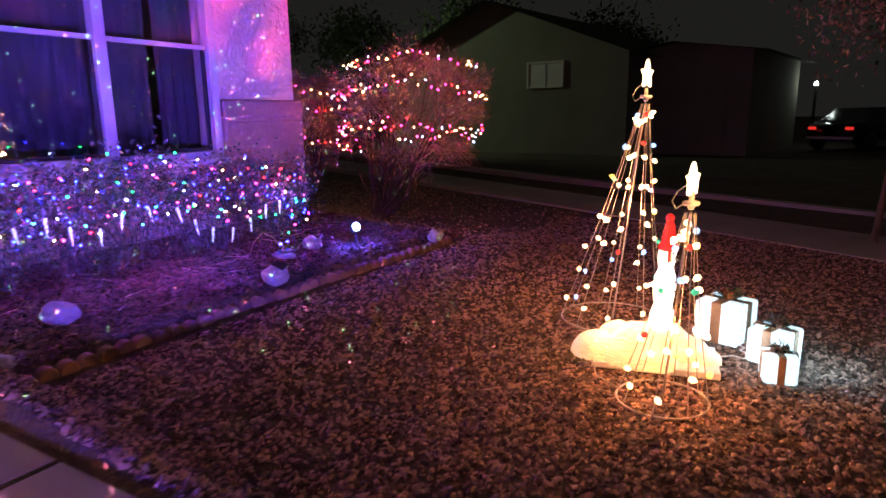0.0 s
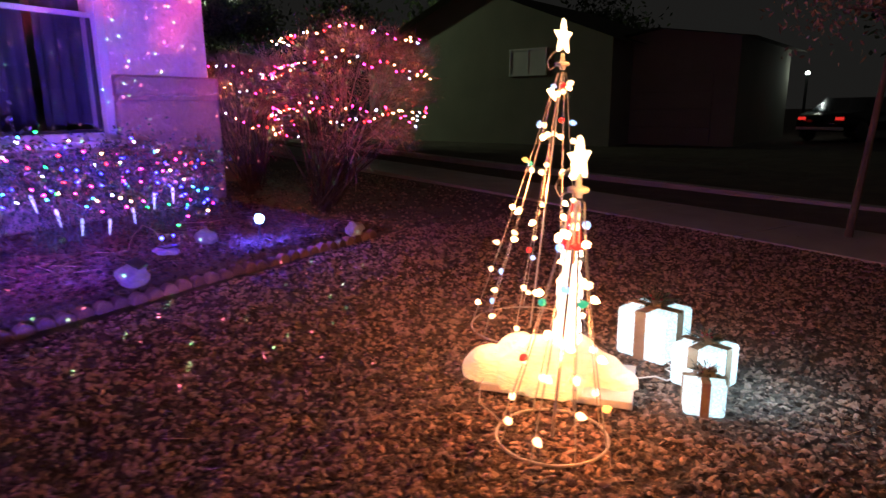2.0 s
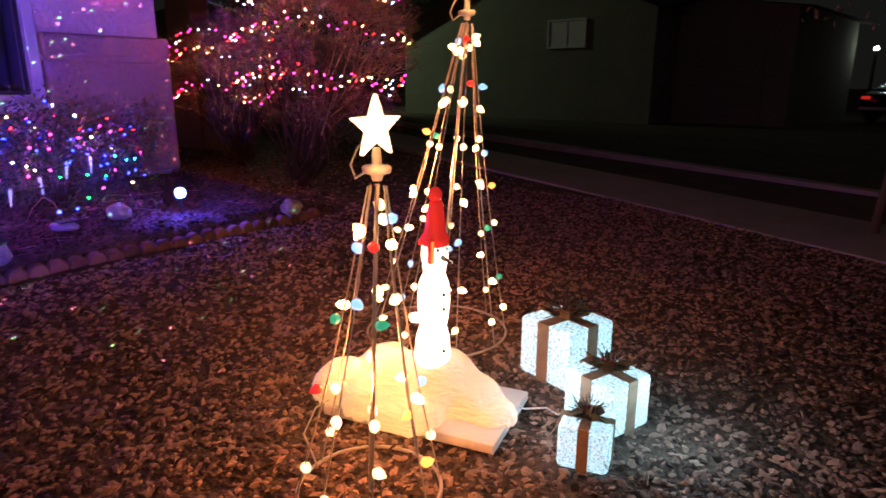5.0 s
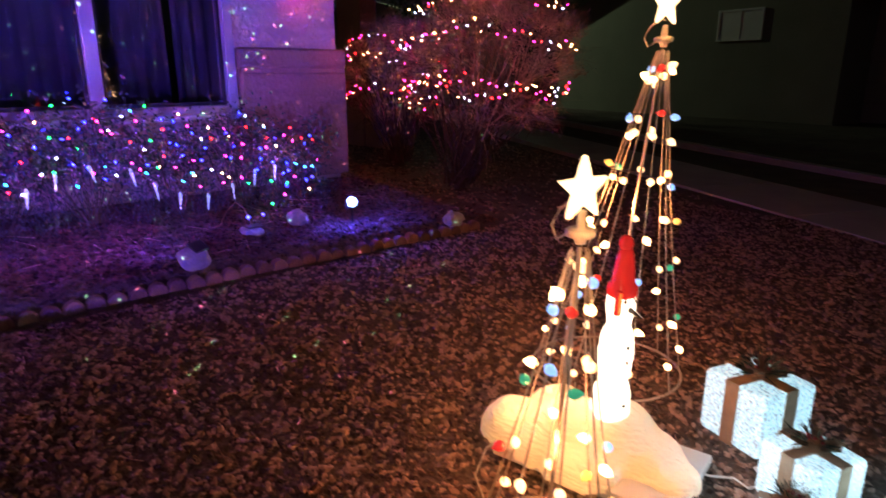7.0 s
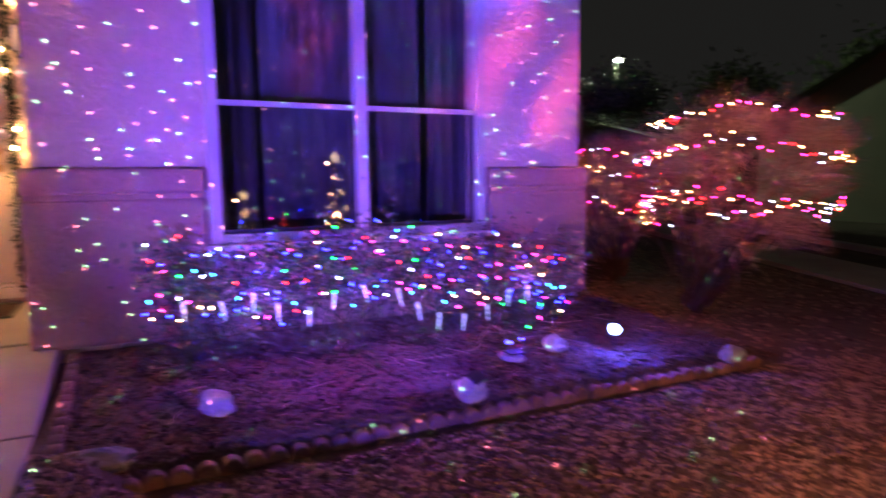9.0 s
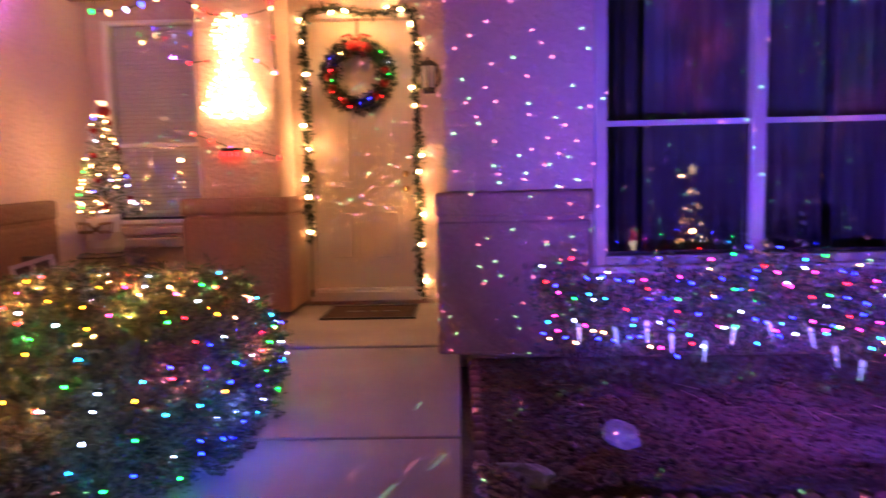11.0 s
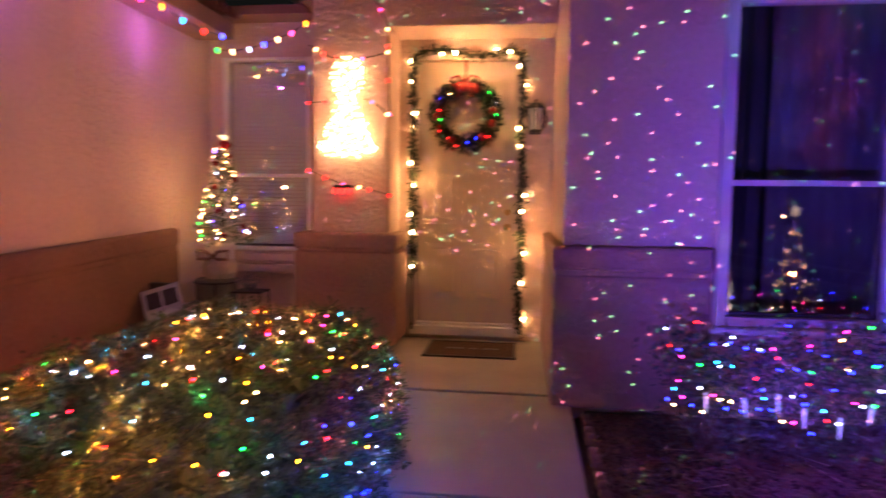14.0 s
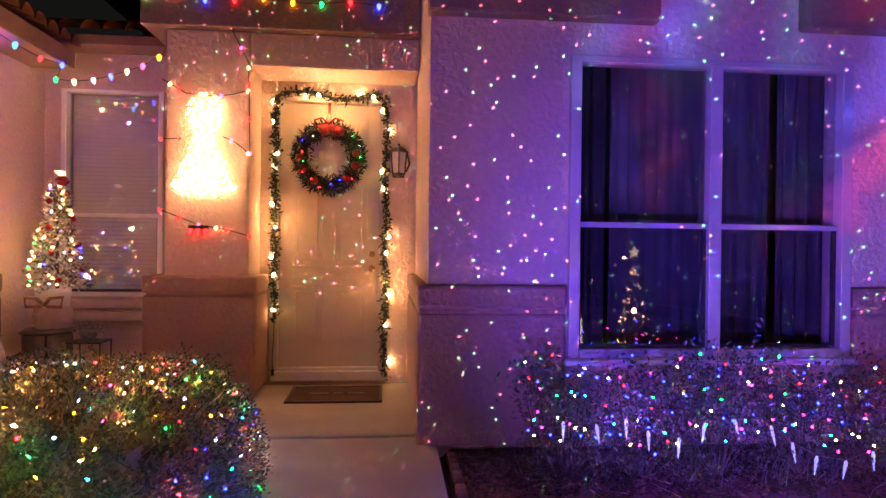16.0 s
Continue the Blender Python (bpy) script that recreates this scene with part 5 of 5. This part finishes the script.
for k in range(64):
    z = .04 + .88 * random.random() ** 1.2
    a0 = random.uniform(0, 6.28)
    r0 = .225 * (1 - z / 1.0) + .03
    shared("bulb", MINI[random.choice(["warm"] * 10 + ["white", "blue", "green"])], ptree, Matrix.Translation((r0 * math.cos(a0), r0 * math.sin(a0), z)) @ aim((math.cos(a0), math.sin(a0), .5)))
part("topper", ball(bmesh.new(), (0, .02, 1.0), .03, 1, (1, 1.4, 1), .6, 3), STAR, ptree, "glowing star topper")
part("ribbon_top", ball(bmesh.new(), (.03, .05, .93), .045, 2, (1, 1.2, .9), .7, 5), RED, ptree, "red ribbon")
stand2 = thing("plant_stand", "low black metal stand beside the tub", "plant stand", at=(-5.25, -.72, .40))
part("top", boxes(((-.12, -.14, .44), (.12, .14, .455)), bevel=.003), BLACK, stand2)
for x in (-.11, .11):
    for y in (-.13, .13):
        part("leg", rod(bmesh.new(), (x, y, 0), (x, y, .44), .007), BLACK, stand2)
pot = thing("flower_pot", "small pot of white flowers on the low stand", "flower pot", at=(-5.25, -.73, .856))
part("pot", lathe(bmesh.new(), [(.05, 0), (.07, .06), (.06, .06)], 14), ROCKGREY, pot, "", True)
n = 160
q = RNG.normal(0, .045, (n, 3)) * (1, 1.3, .5) + (0, 0, .09)
leaves("flower", q, .03, .02, ROCK, pot, "white petals", None)
sign = thing("tilted_sign", "small framed sign tilted back against a dark block", "sign", at=(-4.38, -1.08, .27))
part("easel", boxes(((-.11, -.20, 0), (-.03, -.17, .68)), ((-.11, .03, 0), (-.03, .06, .60)), ((-.16, -.20, .5), (-.12, .06, .74)), bevel=.012), BLACK, sign, "dark easel")
TILT_SIGN = pose(.03, .02, .585, 19, -30, 14)
sb = part("panel", boxes(((-.008, -.15, -.16), (.008, .15, .16)), bevel=.003), CLEAR, sign, "pale printed panel")
sb.matrix_basis = TILT_SIGN
for y0, y1 in ((-.12, -.01), (.01, .12)):
    sp = part("picture_bar", boxes(((.009, y0, -.02), (.012, y1, .12)), bevel=.001), BLACK, sign, "dark unreadable print")
    sp.matrix_basis = TILT_SIGN
part("foot", boxes(((-.10, -.15, 0), (.10, .15, .30)), bevel=.02), BLACK, sign)
arch = thing("garden_hose", "pale hose looped behind the bush", "hose", at=(-4.3, -.75, .27))
part("loop", tube(bmesh.new(), [(.0, -.16 + .32 * i / 10, .52 + .10 * math.sin(math.pi * i / 10)) for i in range(11)] + [(0, .16, .0)], .018, 8), ROCKGREY, arch)

# ---- beyond the yard ----
def far_house(name, m, w, d, h, rise, label, wins, door=None):
    hs = thing(name, label, "house")
    hs.matrix_world = m
    bm = boxes(((-w / 2, 0, 0), (w / 2, d, h)))
    g = [bm.verts.new(v) for v in ((-w / 2, 0, h), (w / 2, 0, h), (0, 0, h + rise), (-w / 2, d, h), (w / 2, d, h), (0, d, h + rise))]
    bm.faces.new(g[:3])
    bm.faces.new(g[3:])
    part("wall", bm, FARWALL, hs)
    for s in (-1, 1):
        rb = bmesh.new()
        e = .5
        a = [(s * (w / 2 + e), -e, h - rise * e / (w / 2)), (0, -e, h + rise), (0, d + e, h + rise), (s * (w / 2 + e), d + e, h - rise * e / (w / 2))]
        rb.faces.new([rb.verts.new(v) for v in a])
        bmesh.ops.solidify(rb, geom=rb.faces[:], thickness=.18)
        part("roof", rb, FARROOF, hs, "dark tiled roof slope")
    for x0, x1, z0, z1 in wins:
        wn = part("window", boxes(((x0 - .06, -.06, z0 - .06), (x1 + .06, -.01, z0)), ((x0 - .06, -.06, z1), (x1 + .06, -.01, z1 + .06)), ((x0 - .06, -.06, z0), (x0, -.01, z1)), ((x1, -.06, z0), (x1 + .06, -.01, z1)), (((x0 + x1) / 2 - .03, -.05, z0), ((x0 + x1) / 2 + .03, -.01, z1))), PAINT, hs)
        part("pane", boxes(((x0, -.035, z0), (x1, -.02, z1))), BLIND, wn, "pale drawn blind")
    if door:
        x0, x1, z1 = door
        for k in range(4):
            part("garage_panel", boxes(((x0, -.05, .02 + k * z1 / 4), (x1, -.005, (k + 1) * z1 / 4 - .01)), bevel=.01, seg=1), FARWALL, hs)
    return hs


far_house("house", pose(-9.9, 22.5, -.1, 0, 0, -8), 10.4, 9, 3.3, 2.0, "dim pale stucco house with a gable across the street", [(1.6, 2.9, 2.3, 3.05)])
far_house("house", pose(-3.6, 23.2, -.1, 0, 0, -8), 4.6, 7, 3.2, .35, "low dim stucco garage wing across the street", [], (-1.6, 1.6, 2.2))
far_house("house", pose(-22, 19, -.1, 0, 0, 30), 9, 8, 3.0, 1.3, "dark neighbouring house behind the street lamp", [(-1, .4, 1, 2)])
block = tagged(part("garden_wall", boxes(((-9.3, 9.3, -.1), (-7.2, 9.55, 1.25)), ((-8.9, 9.25, -.1), (-8.2, 9.6, 2.75)), bevel=.02), STUCCO_LOW), "brown stucco garden wall and post by the neighbour", "garden wall")
street = thing("street_lamp", "lit street lamp on a tall dark pole", "street lamp", at=(-20.4, 21.2, -.1))
part("pole", rod(bmesh.new(), (0, 0, 0), (0, 0, 6.2), .09, .06), BLACK, street)
part("arm", rod(bmesh.new(), (0, 0, 6.15), (.5, -.3, 6.3), .04), BLACK, street)
part("lamp_head", boxes(((.3, -.45, 6.27), (.75, -.15, 6.40)), bevel=.03), BLACK, street)
part("lens", ball(bmesh.new(), (.5, -.3, 6.22), .15, 2, (1, 1, .5)), STREET, street, "glowing lens", True)


def tree(at, h, cr, crown, n, label, leaf=.09, lean=(0, 0), seed=1, mat=None, trunk_r=.05):
    g = np.random.default_rng(seed)
    t = thing("tree", label, "tree", "", at)
    top = Vector((lean[0], lean[1], h * .62))
    part("trunk", rod(bmesh.new(), (0, 0, -.05), top, trunk_r, trunk_r * .6, 9), TRUNK, t)
    m = 26
    d = g.normal(size=(m, 3))
    d /= np.linalg.norm(d, axis=1)[:, None]
    d[:, 2] = np.abs(d[:, 2]) * .9
    c = np.array((lean[0], lean[1], h * .62))
    tips = c + d * np.array(crown) * g.uniform(.6, 1, (m, 1)) + (0, 0, .1)
    sticks("limb", np.repeat(c[None], m, 0), tips, trunk_r * .3, TRUNK, t)
    cl = tips[g.integers(0, m, n)] + g.normal(0, cr, (n, 3))
    leaves("leaf", cl, leaf, leaf * .45, mat or LEAF, t, "", None)
    return t


tree((-18.1, 19.3, -.1), 6.4, .30, (1.5, 1.5, 1.3), 5200, "green tree lit by the street lamp", .20, seed=3)
tree((1.22, 8.55, 0), 3.0, .20, (.9, .9, 1.1), 2600, "young street tree with a thin leaning trunk", .06, (.14, .0), seed=5, mat=TWIG, trunk_r=.035)
for x, y, h, s in ((-30, 40, 9, 1), (-22, 46, 8, 2), (-12, 44, 7, 3), (6, 42, 8, 4), (14, 38, 9, 5), (-17, 34, 7, 6)):
    tree((x, y, -.1), h, .8, (2.6, 2.6, 3), 2600, "dark tree against the night sky", .45, seed=s + 20, trunk_r=.2)

# parked car across the street
car = thing("car", "dark parked car with a bright lamp across the street", "car")
car.matrix_world = pose(1.9, 28.2, -.1, 0, 0, 62)
cb = bmesh.new()
prof = [(-2.2, .35), (-2.2, .8), (-1.9, .95), (-1.2, 1.0), (-.6, 1.42), (.7, 1.45), (1.4, 1.02), (2.1, .88), (2.25, .6), (2.2, .35)]
L, R = [cb.verts.new((x, -.82, z)) for x, z in prof], [cb.verts.new((x, .82, z)) for x, z in prof]
cb.faces.new(L)
cb.faces.new(R[::-1])
for k in range(len(prof)):
    cb.faces.new((L[k], R[k], R[(k + 1) % len(prof)], L[(k + 1) % len(prof)]))
bmesh.ops.bevel(cb, geom=cb.edges[:], offset=.06, segments=2, affect="EDGES")
CARPAINT, _t, _b = material("dark_car_paint")
_b.inputs["Base Color"].default_value, _b.inputs["Roughness"].default_value, _b.inputs["Metallic"].default_value = (.012, .012, .014, 1), .15, .4
part("body", cb, CARPAINT, car, "", True)
for x in (-1.35, 1.4):
    for s in (-.83, .83):
        wl = lathe(bmesh.new(), [(.2, -.1), (.31, -.1), (.33, 0), (.31, .1), (.2, .1)], 18)
        bmesh.ops.transform(wl, matrix=pose(x, s, .33, 90, 0, 0), verts=wl.verts)
        tyre = part("wheel", wl, BLACK, car, "", True)
for s in (-.6, .6):
    part("tail_light", boxes(((-2.27, s - .12, .72), (-2.2, s + .12, .82)), bevel=.01), SCARF, car, "red tail light")
part("bumper", boxes(((-2.30, -.75, .40), (-2.2, .75, .50)), bevel=.03), PAINT, car, "pale bumper")
porch_lamp = thing("yard_lamp", "bright white yard lamp on a post across the street", "yard lamp", at=(.25, 30, -.1))
part("post", rod(bmesh.new(), (0, 0, 0), (0, 0, 2.3), .05), BLACK, porch_lamp)
part("lens", ball(bmesh.new(), (0, 0, 2.35), .075, 2), STREET, porch_lamp, "glowing lens", True)

# laser projector on the driveway: a lamp behind a pierced plate in a black housing


def laser_projector(at, target, seed, colour, watts, label):
    rnd = random.Random(seed)
    pr = thing("laser_projector", label, "projector", "laser projectors")
    pr.matrix_world = look(at, target, 17 * seed)
    lines = [-.14]
    for i in range(62):
        u = -.13 + .26 * (i + .5) / 62 + rnd.uniform(-.0015, .0015)
        lines += [u - .00022, u + .00022]
    lines.append(.14)
    bm = bmesh.new()
    vs = [[bm.verts.new((x, y, -.2)) for y in lines] for x in lines]
    for i in range(len(lines) - 1):
        for j in range(len(lines) - 1):
            if i % 2 and j % 2 and rnd.random() < .42:
                continue
            bm.faces.new((vs[i][j], vs[i + 1][j], vs[i + 1][j + 1], vs[i][j + 1]))
    part("pierced_plate", bm, BLACK, pr)
    part("housing", boxes(((-.15, -.15, .03), (.15, .15, .05)), ((-.15, -.15, -.2), (-.14, .15, .03)), ((.14, -.15, -.2), (.15, .15, .03)), ((-.14, -.15, -.2), (.14, -.14, .03)), ((-.14, .14, -.2), (.14, .15, .03))), BLACK, pr)
    post = part("stake", rod(bmesh.new(), (0, 0, 0), (0, 0, -at[2]), .015), BLACK, pr)
    post.matrix_parent_inverse = pr.matrix_world.inverted()
    post.location = (at[0] + .17, at[1], at[2])
    lamp("laser", "SPOT", at, watts, colour, 0, target, 64, .1)


laser_projector((2.55, .0, .62), (-3.8, 2.9, 1.9), 1, (.30, 1, .50), 11000, "black garden laser projector with a green beam")
laser_projector((2.75, .42, .62), (-3.8, 3.1, 2.0), 2, (1, .28, .50), 11000, "black garden laser projector with a red beam")


# kaleidoscope projectors: a lamp behind a slotted plate throws drifting streaks on the wall by the window


def streak_projector(at, target, seed, colour, watts, slots, label):
    rnd = random.Random(seed)
    pr = thing("colour_projector", label, "projector", "colour projectors")
    pr.matrix_world = look(at, target, -20)
    n = 66
    step_ = .10 / n
    shut = {(i, j) for i in range(n) for j in range(n)}
    for _ in range(slots):
        i, j = rnd.uniform(6, n - 6), rnd.uniform(8, n - 8)
        for k in range(rnd.randint(4, 12)):
            for w in range(rnd.choice((1, 2, 2, 3))):
                shut.discard((int(i) + w, int(j) + k))
            i += rnd.uniform(-.7, .7)
    bm = bmesh.new()
    vs = [[bm.verts.new((-.05 + x * step_, -.05 + y * step_, -.12)) for y in range(n + 1)] for x in range(n + 1)]
    for i, j in sorted(shut):
        bm.faces.new((vs[i][j], vs[i + 1][j], vs[i + 1][j + 1], vs[i][j + 1]))
    part("slotted_plate", bm, BLACK, pr)
    part("housing", boxes(((-.06, -.06, .03), (.06, .06, .05)), ((-.06, -.06, -.12), (-.05, .06, .03)), ((.05, -.06, -.12), (.06, .06, .03)), ((-.05, -.06, -.12), (.05, -.05, .03)), ((-.05, .05, -.12), (.05, .06, .03))), BLACK, pr)
    post = part("stake", rod(bmesh.new(), (0, 0, 0), (0, 0, -at[2]), .012), BLACK, pr)
    post.matrix_parent_inverse = pr.matrix_world.inverted()
    post.location = (at[0] + .10, at[1], at[2])
    lamp("colour_beam", "SPOT", at, watts, colour, .0016, target, 27, .8)


streak_projector((2.60, 1.02, .62), (-3.8, 4.75, 2.85), 4, (.12, .10, 1), 2500, 34, "small black projector throwing blue streaks")
streak_projector((2.60, 1.20, .62), (-3.8, 4.85, 2.45), 5, (1, .08, .22), 1500, 34, "small black projector throwing red streaks")
streak_projector((2.60, 1.38, .62), (-3.8, 4.55, 3.10), 6, (.10, .60, .75), 600, 16, "small black projector throwing pale blue streaks")
